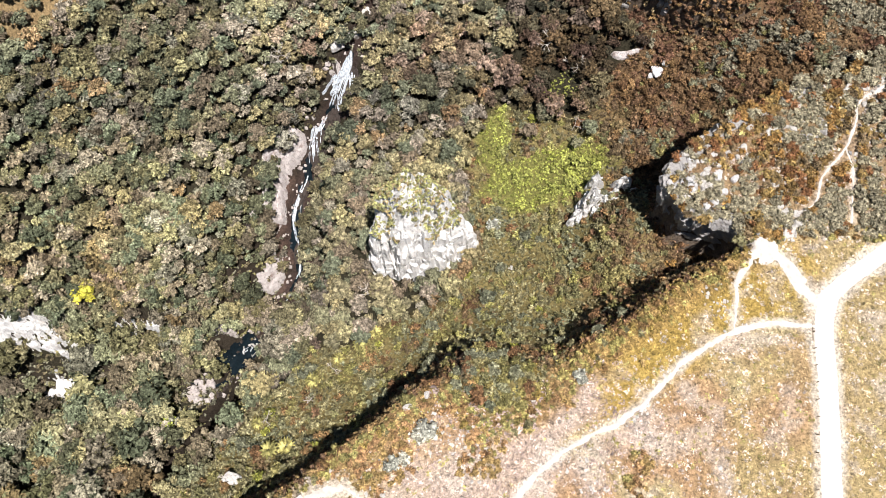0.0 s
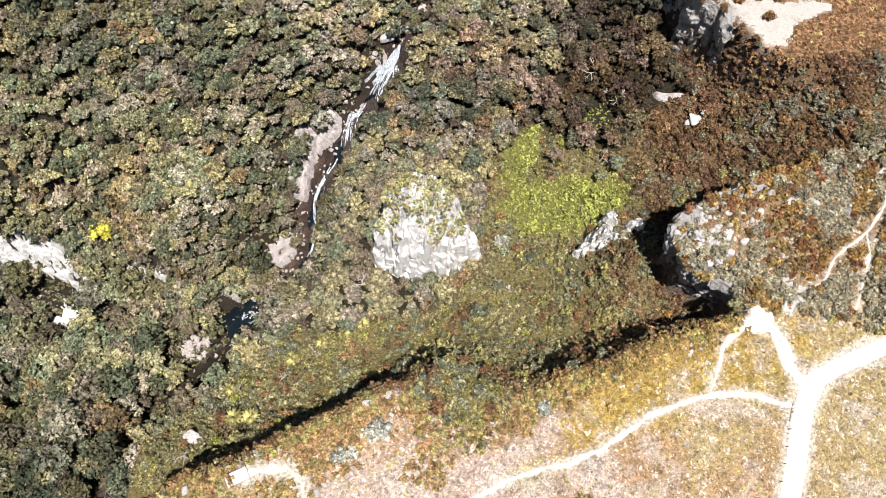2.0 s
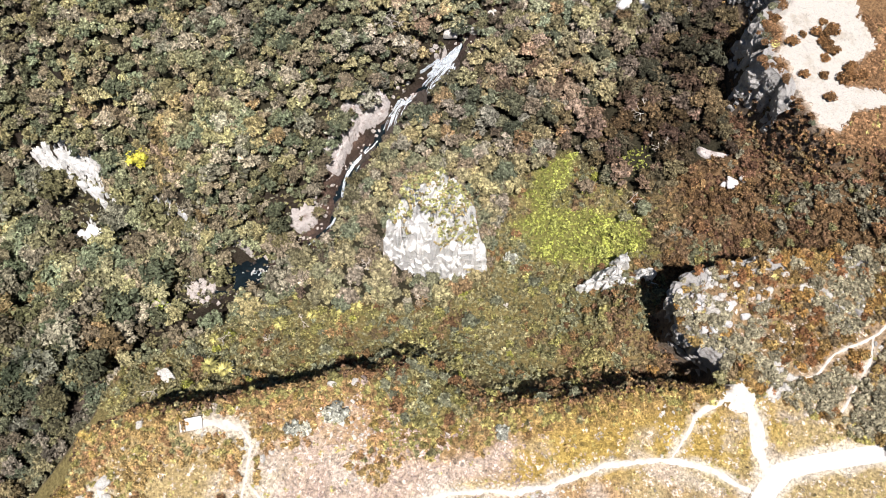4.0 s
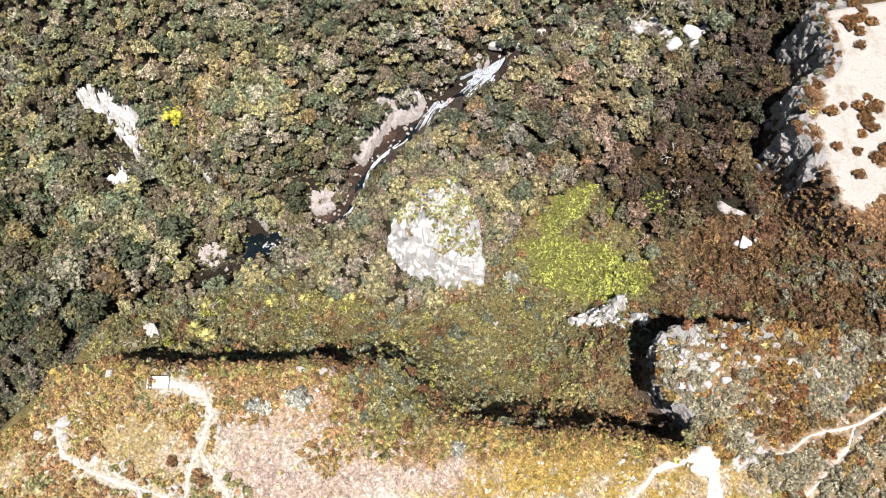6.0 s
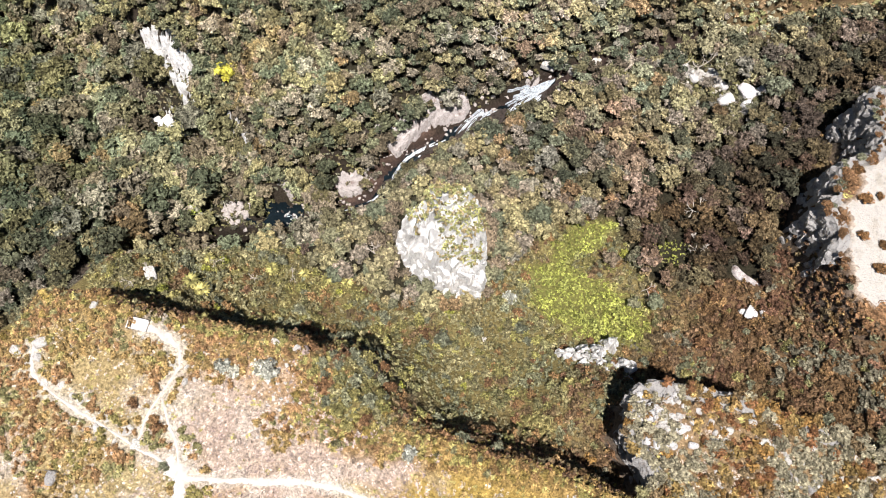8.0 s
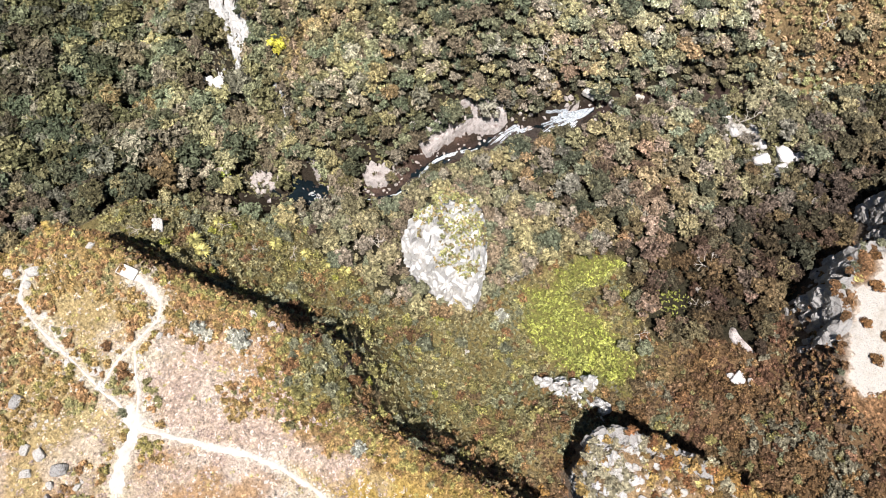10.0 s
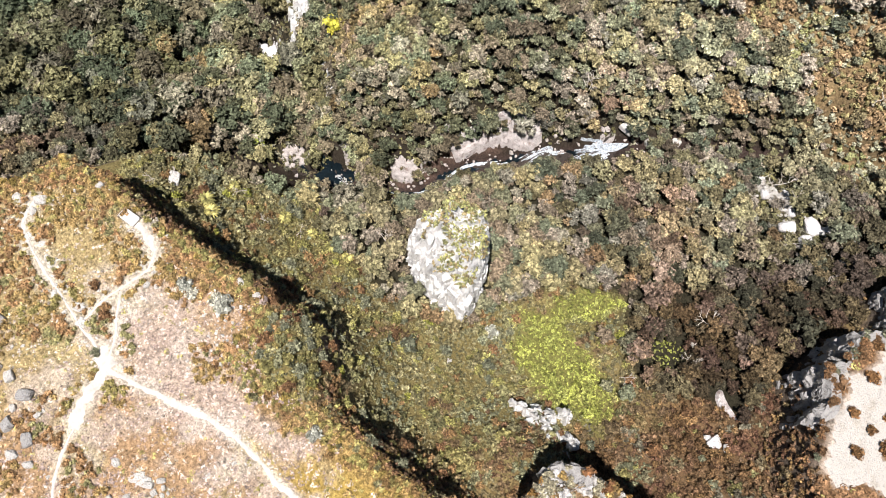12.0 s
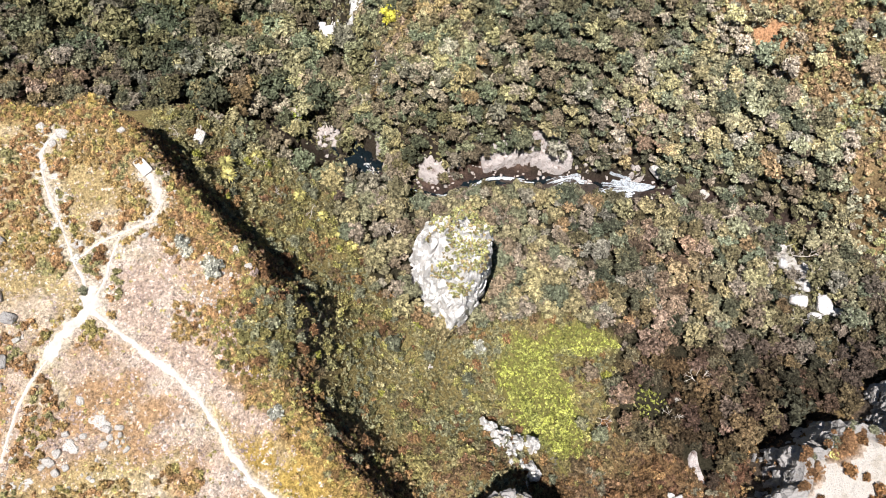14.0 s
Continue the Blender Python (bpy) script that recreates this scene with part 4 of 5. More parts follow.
def trunk_mesh(name, rng):
    """A tapered stem with limbs that reach into the crown."""
    V, Q = [], []

    def limb(a, b, r0, r1):
        n = sum(len(v) for v in V)
        a, b = np.array(a, float), np.array(b, float)
        for k, r in ((0, r0), (0.5, 0.6 * r0 + 0.4 * r1), (1, r1)):
            c = a + (b - a) * k + (rng.normal(size=3) * 0.06 if k == 0.5 else 0)
            V.append(np.array([c + r * np.array((math.cos(t), math.sin(t), 0)) for t in (0, 1.05, 2.1, 3.14, 4.2, 5.25)]))
        for j in (0, 6):
            for i in range(6):
                Q.append((n + j + i, n + j + (i + 1) % 6, n + j + 6 + (i + 1) % 6, n + j + 6 + i))

    limb((0, 0, -1.4), (0, 0, 0.5), 0.11, 0.07)
    for k in range(5):
        a = k * 1.26 + rng.random()
        limb((0, 0, 0.1 + 0.08 * k), (0.5 * math.cos(a), 0.5 * math.sin(a), 0.8 + 0.3 * rng.random()), 0.05, 0.015)
    return quad_mesh(name, np.concatenate(V), Q, BARK)


VALE = [(-111, -45), (-165, -11), (-186, 30), (-155, 53), (-132, 62), (-106, 84), (-87, 108), (-60, 122), (-43, 151), (-10, 162), (17, 178), (44, 150), (60, 120), (60, 0), (-40, -60)]


# woodland on the far bank, in the valley and above the falls
tree_kinds = [bush(rng, 9, 22, 1.0, 1.25, 0.155, 0.9, dome=0.4) for _ in range(8)]
x, y = scatter(-190, 60, -50, 190, 2.05, rng)
fx, fy = scatter(-150, -15, 50, 160, 2.3, rng)
far_bank = (along(STREAM, fx, fy)[2] < 0) & (inside(SHELF, fx, fy) < -4)
x, y = np.concatenate([x, fx[far_bank]]), np.concatenate([y, fy[far_bank]])
d, zs, side = along(STREAM, x, y)
seen = inside(VALE, x, y) > -5
x, y = x[seen], y[seen]
d, zs, side = along(STREAM, x, y)
wood = inside(WOOD, x, y) + 1.5 * cloud(x, y, 6, 81)
shelf = inside(SHELF, x, y)
gap = np.where((y > 62) & (y < 111), np.where(side > 0, np.where((y > 96) & (y < 108), 6.2, 2.4), np.where(y > 98, 3.0, np.where(y > 76, 4.8, 3.0))), np.where(y > 111, 0.8, np.where(x < -66, 0.8, 1.0)))
keep = ((shelf < -3) | (wood > 0)) & (d > gap + 1.2 * cloud(x, y, 5, 82)) & (inside(PLATEAU, x, y) < -3.5) & (inside(BUTTE, x, y) < -2.4)
keep &= (inside(TOWER, x, y) < -1.2) & (inside(LIME, x, y) < 0) & (along(SLOT, x, y)[0] > 2.8)
keep &= rng.random(len(x)) > 0.82 * moor(x, y)
keep &= ~((slope_of(x, y) > 3.4) & (shelf > -6) & (y < 60))
for bx, by, br in ((-108, 54.5, 4), (-102, 54.5, 4), (-115, 54, 4), (-97, 53.5, 3), (-81, 55.5, 2.4), (-77, 55.5, 2), (-72, 55, 2.2), (-105, 44.5, 7.5), (-64, 41.5, 5.5), (-52.5, 49.5, 5.4), (-44.5, 65, 4), (10, 130.5, 5.0), (0, 131, 4), (36, 96.5, 3), (-20, 113, 2.4), (-17, 119, 2.0), (24.5, 93, 3.6)):
    keep &= np.hypot(x - bx, y - by) > br
x, y = x[keep], y[keep]
size = (0.9 + 1.5 * rng.random(len(x)) ** 2) * (1 + 0.85 * smooth(-65, -80, ground_height(x, y)) + 0.2 * cloud(x, y, 12, 86)) * 1.06
pick = np.clip((rng.random(len(x)) * 7.2 + 3.0 * cloud(x, y, 18, 84)).astype(int), 0, 9)
tint = GREENS[pick] * (0.52 + 0.9 * rng.random((len(x), 1)) ** 1.3)
tint = tint * (1 + 0.35 * cloud(x, y, 9, 88))[:, None]
tint = mixed(tint, tint * np.array((1.1, 0.93, 0.88)), smooth(0.15, 0.6, cloud(x, y, 22, 85)))
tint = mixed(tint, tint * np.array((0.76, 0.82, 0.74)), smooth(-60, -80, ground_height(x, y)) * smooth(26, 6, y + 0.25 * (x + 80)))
# crowns near the butte: browner, and the gully's shade darkened into their tint
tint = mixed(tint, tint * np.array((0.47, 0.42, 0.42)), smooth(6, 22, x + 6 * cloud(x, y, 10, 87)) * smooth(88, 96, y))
tint = mixed(tint, tint * np.array((1.32, 1.35, 1.22)), smooth(-30, -50, x) * smooth(10, 25, y) * (1 - 0.6 * smooth(78, 95, y)))
tint = tint * (1 + 0.12 * smooth(58, 72, y) + 0.22 * smooth(100, 116, y) * smooth(-8, -26, x))[:, None]
tint = tint * (1 + 0.22 * smooth(-56, -44, x) * smooth(98, 106, y) - 0.2 * smooth(-52, -64, x) * smooth(72, 84, y) * smooth(-110, -90, x))[:, None]
single = (np.abs(x) < 30) & (y > 42) & (y < 100) & (inside(SHELF, x, y) > -2)
single &= np.cumsum(single) <= 290
thin = rng.random(len(x)) < smooth(-64, -78, ground_height(x, y)) * 0.5
x, y, size, tint, pick, single = (v[~thin] for v in (x, y, size, tint, pick, single))
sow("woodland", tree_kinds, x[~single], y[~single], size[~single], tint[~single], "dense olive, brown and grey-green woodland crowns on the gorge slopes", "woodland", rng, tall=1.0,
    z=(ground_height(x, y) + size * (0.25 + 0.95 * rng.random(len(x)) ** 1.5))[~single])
crown_kinds = [bush(rng, 13, 34, 1.0, 1.25, 0.125, 0.85, dome=0.42) for _ in range(6)]
CROWNS = [leaf_mesh("crown", crown_kinds[i % 6], 1.2 * GREENS[i % 10], TREE_LEAVES) for i in range(18)]
TRUNKS = [trunk_mesh("trunk", rng) for _ in range(4)]
NAMES = ("olive-green leafy tree in the gorge wood", "dark green leafy tree in the gorge wood", "yellowish olive tree in the gorge wood", "brown-leaved tree in the gorge wood",
         "grey-green tree in the gorge wood", "deep green tree in the gorge wood", "yellow-green tree in the gorge wood", "dull grey-green tree in the gorge wood",
         "rusty brown tree in the gorge wood", "pale grey tree in the gorge wood")


def tree(px, py, s, k, label, group="trees of the gorge wood"):
    root = new("tree")
    z = float(ground_height(np.array([px]), np.array([py]))[0])
    root.matrix_world = Matrix.Translation((px, py, z + 0.5 * s)) @ Matrix.Rotation(rng.random() * 6.28, 4, "Z") @ Matrix.Diagonal((s, s, s * rng.uniform(0.85, 1.15), 1))
    for name, mesh in (("crown", CROWNS[k]), ("trunk", TRUNKS[k % 4])):
        new(name, mesh).parent = root
    return tagged(root, label, "tree", group)


for px, py, s, k in zip(x[single], y[single], size[single], pick[single]):
    k = int(k) if rng.random() < 0.5 or k > 7 else int(k) + 10
    tree(px, py, s, k, NAMES[k % 10])

for px, py, s, k in ((1.6, 80.5, 2.0, 1), (6.9, 86.6, 2.0, 0), (17.5, 84.3, 1.7, 3), (21.3, 87.6, 1.5, 5), (28.9, 82.4, 1.6, 5), (4.0, 72, 1.7, 7), (26.5, 80, 1.2, 1)):
    tree(px, py, s, k, NAMES[k].replace("gorge wood", "bright bracken"), "trees in the bracken")

# moor above the falls
moor_kinds = [bush(rng, 2, 14, 1.0, 0.6, 0.27) for _ in range(5)]
x, y = scatter(-75, 20, 112, 178, 0.95, rng)
keep = (rng.random(len(x)) < 0.95 * moor(x, y)) & (inside(VALE, x, y) > -5) & (np.hypot(x + 42, y - 131) + 2 * cloud(x, y, 4, 31) > 2.6)
x, y = x[keep], y[keep]
tint = np.array([(0.36, 0.27, 0.14), (0.33, 0.29, 0.14), (0.33, 0.23, 0.13), (0.34, 0.33, 0.23), (0.28, 0.28, 0.13)])[np.clip(((cloud(x, y, 8, 36) + 0.8) * 2.4 + rng.random(len(x)) * 1.6).astype(int), 0, 4)] * (0.75 + 0.5 * rng.random((len(x), 1)))
sow("moor_grass", moor_kinds, x, y, 0.75 + 0.9 * rng.random(len(x)) ** 2.5, tint, "tawny grass and low bushes above the falls", "moor grass", rng, 0.1)

# scrub on the shelf
FERN_PLACES = [(-28.9, 22), (-25.8, 22.4), (-15.3, 41), (-23.6, 34.5), (-19, 38.5), (-12.5, 43.5), (-33, 27), (-9, 47)]
scrub_kinds = [bush(rng, 3, 17, 1.0, 0.7, 0.22, 0.75) for _ in range(8)]
x, y = scatter(-50, 92, 8, 122, 0.9, rng)
keep = (inside(SHELF, x, y) > -5) & ((inside(WOOD, x, y) + 1.5 * cloud(x, y, 6, 81) < 0.5) | (np.hypot(x - 24.5, y - 93) < 4)) & (inside(PLATEAU, x, y) < -0.6) & (inside(BUTTE, x, y) < np.where(y < 101, 1.5, -1))
keep |= (inside(BUTTE, x, y) < -1) & (inside(BUTTE, x, y) > -6) & (inside(PLATEAU, x, y) < -1) & (x < 60)
keep &= (inside(TOWER, x, y) < -0.3) & (inside(SHELF, x, y) < 200)
keep &= (slope_of(x, y) < 3.2) | ((x > 26) & (y > 42) & (y < 101))
for fx, fy in FERN_PLACES:
    keep &= np.hypot(x - fx, y - fy) > 1.5
x, y = x[keep], y[keep]
east = smooth(24, 40, x + 8 * cloud(x, y, 12, 91))
size = (0.34 + 0.75 * rng.random(len(x)) ** 3) * (1 + 0.45 * cloud(x, y, 3, 95)) * (1 + 0.25 * east)
tint = mixed(np.array((0.245, 0.222, 0.118)), np.array((0.165, 0.092, 0.058)), east) * (0.7 + 0.6 * rng.random((len(x), 1)))
tint = mixed(tint, np.array((0.30, 0.27, 0.10)) * (0.8 + 0.4 * rng.random((len(x), 1))), smooth(0.0, 0.5, cloud(x, y, 7, 92)) * (1 - 0.8 * east))
tint = mixed(tint, np.array((0.22, 0.22, 0.13)) * (0.8 + 0.4 * rng.random((len(x), 1))), smooth(0.1, 0.45, cloud(x, y, 6, 94)))
tint = mixed(tint, np.array((0.21, 0.145, 0.08)) * (0.7 + 0.6 * rng.random((len(x), 1))), smooth(0.3, 0.5, cloud(x, y, 5, 96)))
silver = cloud(x, y, 5, 114) + 0.4 * smooth(45, 65, x) + 0.3 * rng.random(len(x)) > 0.58
tint = np.where((silver & (east > 0.4))[:, None], np.array((0.22, 0.20, 0.14)) * (0.8 + 0.4 * rng.random((len(x), 1))), tint)
red = cloud(x, y, 4, 115) > 0.25
tint = np.where((red & (east > 0.5))[:, None], np.array((0.18, 0.11, 0.055)) * (0.7 + 0.6 * rng.random((len(x), 1))), tint)
lime = np.maximum(inside(LIME, x, y) - 0.2, 3.0 - np.hypot(x - 24.5, y - 93)) + 3.2 * cloud(x, y, 4, 93)
lime = smooth(-0.8, 0.8, lime) * (0.7 + 0.3 * rng.random(len(x)))
tint = mixed(tint, np.array((0.37, 0.395, 0.095)) * (0.85 + 0.3 * rng.random((len(x), 1))), lime)
tint = tint * (1 + 0.4 * cloud(x, y, 2.6, 116))[:, None]
sow("scrub", scrub_kinds, x, y, size, tint, "low olive and rusty scrub with ferns on the shelf", "scrub", rng, 0.15)

# medium bushes that stand out of the scrub
x, y = scatter(-44, 66, 12, 98, 2.0, rng)
keep = (inside(SHELF, x, y) > 0) & (inside(WOOD, x, y) < 1) & (inside(PLATEAU, x, y) < -1.5) & (inside(BUTTE, x, y) < -2) & (inside(TOWER, x, y) < -1) & (inside(LIME, x, y) < 0) & (rng.random(len(x)) < 0.55 + 0.6 * cloud(x, y, 7, 127))
x, y = x[keep], y[keep]
tone = np.clip(((cloud(x, y, 6, 128) + 0.7) * 2.0 + rng.random(len(x)) * 2.0).astype(int) + (x > 24), 0, 4)
tint = np.array([(0.24, 0.25, 0.16), (0.30, 0.28, 0.10), (0.21, 0.20, 0.095), (0.27, 0.17, 0.08), (0.20, 0.12, 0.07)])[tone] * (0.7 + 0.6 * rng.random((len(x), 1)))
sow("scrub_bushes", [bush(rng, 6, 18, 1.0, 0.85, 0.17, 0.75) for _ in range(5)], x, y, 0.5 + 0.8 * rng.random(len(x)) ** 1.8, tint, "rounded olive and brown bushes standing out of the scrub", "bushes", rng, 0.1)

# bushes that cling to the steep ground round the headland
x, y = scatter(-50, 66, -12, 140, 0.56, rng)
rim = inside(PLATEAU, x, y)
butte = inside(BUTTE, x, y)
keep = (rim < 0.2) & (rim > np.where(y > 48, -9, np.where(x < -30, -9, -4))) & (slope_of(x, y) > 1.4) & (butte < -8)
keep |= (butte > -4.2) & (butte < 0.8) & (slope_of(x, y) > 1.0) & (x < 54) & (rng.random(len(x)) < np.where(y < 103, 0.9, 0.35) + 0.5 * cloud(x, y, 3, 47))
x, y = x[keep], y[keep]
tint = np.array([(0.24, 0.14, 0.075), (0.21, 0.16, 0.085), (0.28, 0.18, 0.08), (0.19, 0.12, 0.075)])[rng.integers(0, 4, len(x))] * (0.7 + 0.6 * rng.random((len(x), 1)))
sow("steep_bushes", scrub_kinds, x, y, 0.45 + 0.5 * rng.random(len(x)), tint, "brown bushes clinging to the steep ground under the rims", "bushes", rng, 0.1)

# single shrubs in the scrub and on the rims
shrub_kinds = [bush(rng, 7, 34, 1.0, 0.8, 0.14) for _ in range(5)]
SHRUB_TINTS = [((0.21, 0.22, 0.15), "grey-green rounded shrub in the scrub"), ((0.26, 0.24, 0.10), "olive-yellow rounded shrub in the scrub"),
               ((0.22, 0.13, 0.07), "rusty brown rounded shrub in the scrub"), ((0.52, 0.53, 0.46), "silvery pale shrub in the scrub"),
               ((0.33, 0.34, 0.08), "yellow-green shrub in the scrub"), ((0.25, 0.14, 0.065), "orange-brown rounded bush on bare rock")]
SHRUBS = [[leaf_mesh("shrub", kind, c, TREE_LEAVES) for kind in shrub_kinds] for c, _ in SHRUB_TINTS]


def shrub(px, py, s, k, label="", group="shrubs", z=None):
    ob = new("shrub", SHRUBS[k][rng.integers(0, 5)])
    z = float(ground_height(np.array([px]), np.array([py]))[0]) if z is None else z
    ob.matrix_world = Matrix.Translation((px, py, z - 0.1 * s)) @ Matrix.Rotation(rng.random() * 6.28, 4, "Z") @ Matrix.Diagonal((s, s, s * rng.uniform(0.8, 1.1), 1))
    return tagged(ob, label or SHRUB_TINTS[k][1], "shrub", group)


x, y = scatter(-44, 66, 14, 92, 4.0, rng)
keep = (inside(SHELF, x, y) > 0) & (inside(WOOD, x, y) < 0) & (inside(PLATEAU, x, y) < -3) & (inside(BUTTE, x, y) < -2) & (inside(TOWER, x, y) < -2) & (inside(LIME, x, y) < -0.5) & (rng.random(len(x)) < 0.75)
for px, py in zip(x[keep], y[keep]):
    shrub(px, py, 0.5 + 1.2 * rng.random() ** 1.6, int(rng.choice([0, 0, 1, 1, 2, 2 if px > 20 else 1, 3 if rng.random() < 0.25 and px < 20 else 2 if px > 20 else 0, 4 if px < 20 else 2])), group="shrubs in the scrub")
for px, py, s, k in ((8.4, 48.7, 2.0, 0), (-2.4, 51.1, 1.5, 0), (-31.3, 21.3, 1.7, 2), (5.2, 47, 1.4, 2), (-6.2, 18.5, 1.5, 3), (-1.3, 23, 1.9, 3), (-2.6, 22, 1.3, 3), (20.3, 30.1, 1.3, 3), (-4.6, 19.2, 1.1, 3),
                     (-10.3, 6.2, 1.0, 2), (-5.4, 6.6, 1.1, 2), (-0.6, 4.4, 0.9, 0), (6.7, 19.7, 0.7, 2)):
    shrub(px, py, s, k, SHRUB_TINTS[k][1].replace("in the scrub", "on the heath") if py < 31 else "", "shrubs")
for px, py in ((33.5, 135.7), (35.8, 133.6), (34.1, 131.4), (37.9, 133.8), (36.8, 130.5), (43.7, 119), (44.6, 116.2), (46.9, 113.8), (45.9, 111.6), (44.6, 114.4), (46.6, 108.1), (51, 109.7), (36.6, 122), (36.5, 119.7), (39.6, 112.1), (50, 111), (45.5, 118), (43.3, 106.6), (36, 116), (48.4, 104), (33, 126.5)):
    shrub(px, py, rng.uniform(0.8, 1.5), 5, group="bushes on the bare plateau")

for k in range(70):
    i = rng.integers(0, len(BUTTE_RIM) - 1)
    t = rng.random()
    px, py = (BUTTE_RIM[i][j] * (1 - t) + BUTTE_RIM[i + 1][j] * t for j in (0, 1))
    px, py = px + rng.uniform(-0.6, 1.8), py + rng.uniform(-0.6, 0.6)
    shrub(px, py, rng.uniform(0.4, 0.95), int(rng.choice([2, 2, 2, 0])), "rusty brown bush on the edge of bare rock", "bushes on the bare plateau", max(-1.6, float(ground_height(np.array([px]), np.array([py]))[0])))
for cx, cy, n in ((44.8, 115.8, 9), (36, 133.5, 6), (49.5, 110, 4)):
    for _ in range(n):
        shrub(cx + rng.normal() * 1.3, cy + rng.normal() * 1.6, rng.uniform(0.7, 1.3), 5, "", "bushes on the bare plateau")

for k in range(22):
    shrub(29.6 + 3.6 * rng.normal(), 65 + 1.5 * rng.normal(), rng.uniform(0.6, 1.1), int(rng.choice([2, 2, 0])), "rusty brown shrub among the rock blades", "shrubs in the scrub")

# taller shrubs that break the rims and clothe the rib below the heath
for px, py in zip(*scatter(-30, 46, 4, 50, 2.2, rng)):
    px, py = np.array([px]), np.array([py])
    rim = float(inside(PLATEAU, px, py)[0])
    rib = math.hypot(float(px[0]) - 6, float(py[0]) - 32)
    if (-5.5 < rim < 0.3 and rng.random() < 0.42 and float(slope_of(px, py)[0]) < 3.5) or (rib < 6 and rim < 1.0 and rng.random() < 0.75):
        k = int(rng.choice([0, 0, 1, 2])) if rib < 7 else int(rng.choice([2, 2, 1, 0]))
        shrub(float(px[0]), float(py[0]), rng.uniform(0.8, 1.6), k, SHRUB_TINTS[k][1].replace("in the scrub", "on the rocky rim"), "shrubs on the rim")

# bushes along the rims
rim_kinds = [bush(rng, 4, 22, 1.0, 0.7, 0.19) for _ in range(6)]
x, y = scatter(-38, 80, -12, 92, 1.1, rng)
rim = inside(PLATEAU, x, y)
head = (y > 50) & (rim > -0.9) & (x + y < 165)
rocky = head & (np.hypot(x - 41, y - 60.5) < 5.5)
head &= ~rocky | (rng.random(len(x)) < 0.6)
keep = ((rim > -3.6) & (rim < 2.6 + 2 * cloud(x, y, 6, 97)) & (y < 52)) | (head & (rng.random(len(x)) < 0.8 + 0.5 * cloud(x, y, 5, 98)))
for line, width in TRACKS:
    keep &= along(line, x, y)[0] > width / 2 + 0.6
x, y, rim = x[keep], y[keep], rim[keep]
size = (0.4 + 0.55 * rng.random(len(x)) ** 1.5) * np.where(y > 50, 1.45, 1.0)
tint = np.array([(0.35, 0.26, 0.085), (0.32, 0.265, 0.10), (0.30, 0.19, 0.085), (0.25, 0.23, 0.12), (0.41, 0.36, 0.13)])[rng.integers(0, 5, len(x))] * (0.7 + 0.5 * rng.random((len(x), 1)))
tint = np.where(((y < 50) & (x > -14) & (x < 10) & (rng.random(len(x)) < 0.6))[:, None], np.array((0.34, 0.31, 0.12)) * (0.7 + 0.5 * rng.random((len(x), 1))), tint)
tint = np.where((y > 51)[:, None], tint * np.array((0.88, 0.70, 0.75)), tint)
silver = (y > 51) & (cloud(x, y, 4, 113) + 0.35 * smooth(46, 62, x) + 0.3 * rng.random(len(x)) > 0.30)
tint[silver] = np.array((0.31, 0.28, 0.19)) * (0.8 + 0.5 * rng.random((silver.sum(), 1)))
sow("rim_bushes", rim_kinds, x, y, size, tint, "rusty, golden and olive bushes along the plateau rim", "bushes", rng, z=np.where((y > 50) & (rim > -0.9), np.maximum(ground_height(x, y), 0.2), ground_height(x, y)) - 0.2 * size, mat=HEATH_LEAVES)

# plants on the pinnacle
x, y = scatter(-13, 4, 55, 67, 0.5, rng)
keep = (tower_top(x, y) > -15) & (cloud(x, y, 2.5, 99) + 0.07 * (y - 60) + 0.25 * smooth(-7, -10, x) > -0.08)
x, y = x[keep], y[keep]
tint = np.array([(0.42, 0.41, 0.17), (0.36, 0.36, 0.17), (0.36, 0.29, 0.15)])[rng.integers(0, 3, len(x))] * (0.7 + 0.6 * rng.random((len(x), 1)))
sow("ledge_plants", scrub_kinds, x, y, 0.28 + 0.3 * rng.random(len(x)), tint, "yellow-green plants on the ledges of the pinnacle", "plants", rng, z=tower_top(x, y) - 0.15, mat=HEATH_LEAVES)
# tussocks on the plateau
tuft_kinds = [bush(rng, 1, 13, 1.0, 0.35, 0.36, core=0, rough=0.22) for _ in range(8)]
x, y = scatter(-36, 90, -12, 124, 0.66, rng)
rim = inside(PLATEAU, x, y)
keep = (rim > np.where(y > 50, 1.0, -0.6)) | ((inside(BUTTE, x, y) > 0.5) & (inside(PAN, x, y) < -0.3))
keep &= off_track(x, y) > 0.15 + 0.4 * rng.random(len(x))
keep &= (x > 8) | (off_track(x, y) + 2.4 * cloud(x, y, 3.5, 23) > 0.6 * rng.random(len(x))) | (off_track(x, y) > 2.2)
bare = smooth(0.3, 0.6, cloud(x, y, 4.5, 23) + 0.25 * cloud(x, y, 16, 21)) * smooth(2, 6, rim)
keep &= rng.random(len(x)) > 0.5 * bare
x, y, rim = x[keep], y[keep], rim[keep]
butte = inside(BUTTE, x, y) > 0
size = (0.27 + 0.32 * rng.random(len(x)) ** 2) * (1 + 0.8 * smooth(5, 1, rim) * ~butte + 0.9 * butte)
tint = np.where(butte[:, None], np.array((0.235, 0.135, 0.07)), heath_colour(x, y)) * (0.75 + 0.5 * rng.random((len(x), 1)))
straw = rng.random(len(x)) < np.where(butte, 0.05, 0.1)
tint[straw] = np.array((0.40, 0.35, 0.13)) * (0.7 + 0.5 * rng.random((straw.sum(), 1)))
pale = (rng.random(len(x)) < 0.28) & (rim > 4)
tint[pale] = tint[pale] * 0.4 + np.array((0.42, 0.36, 0.32))
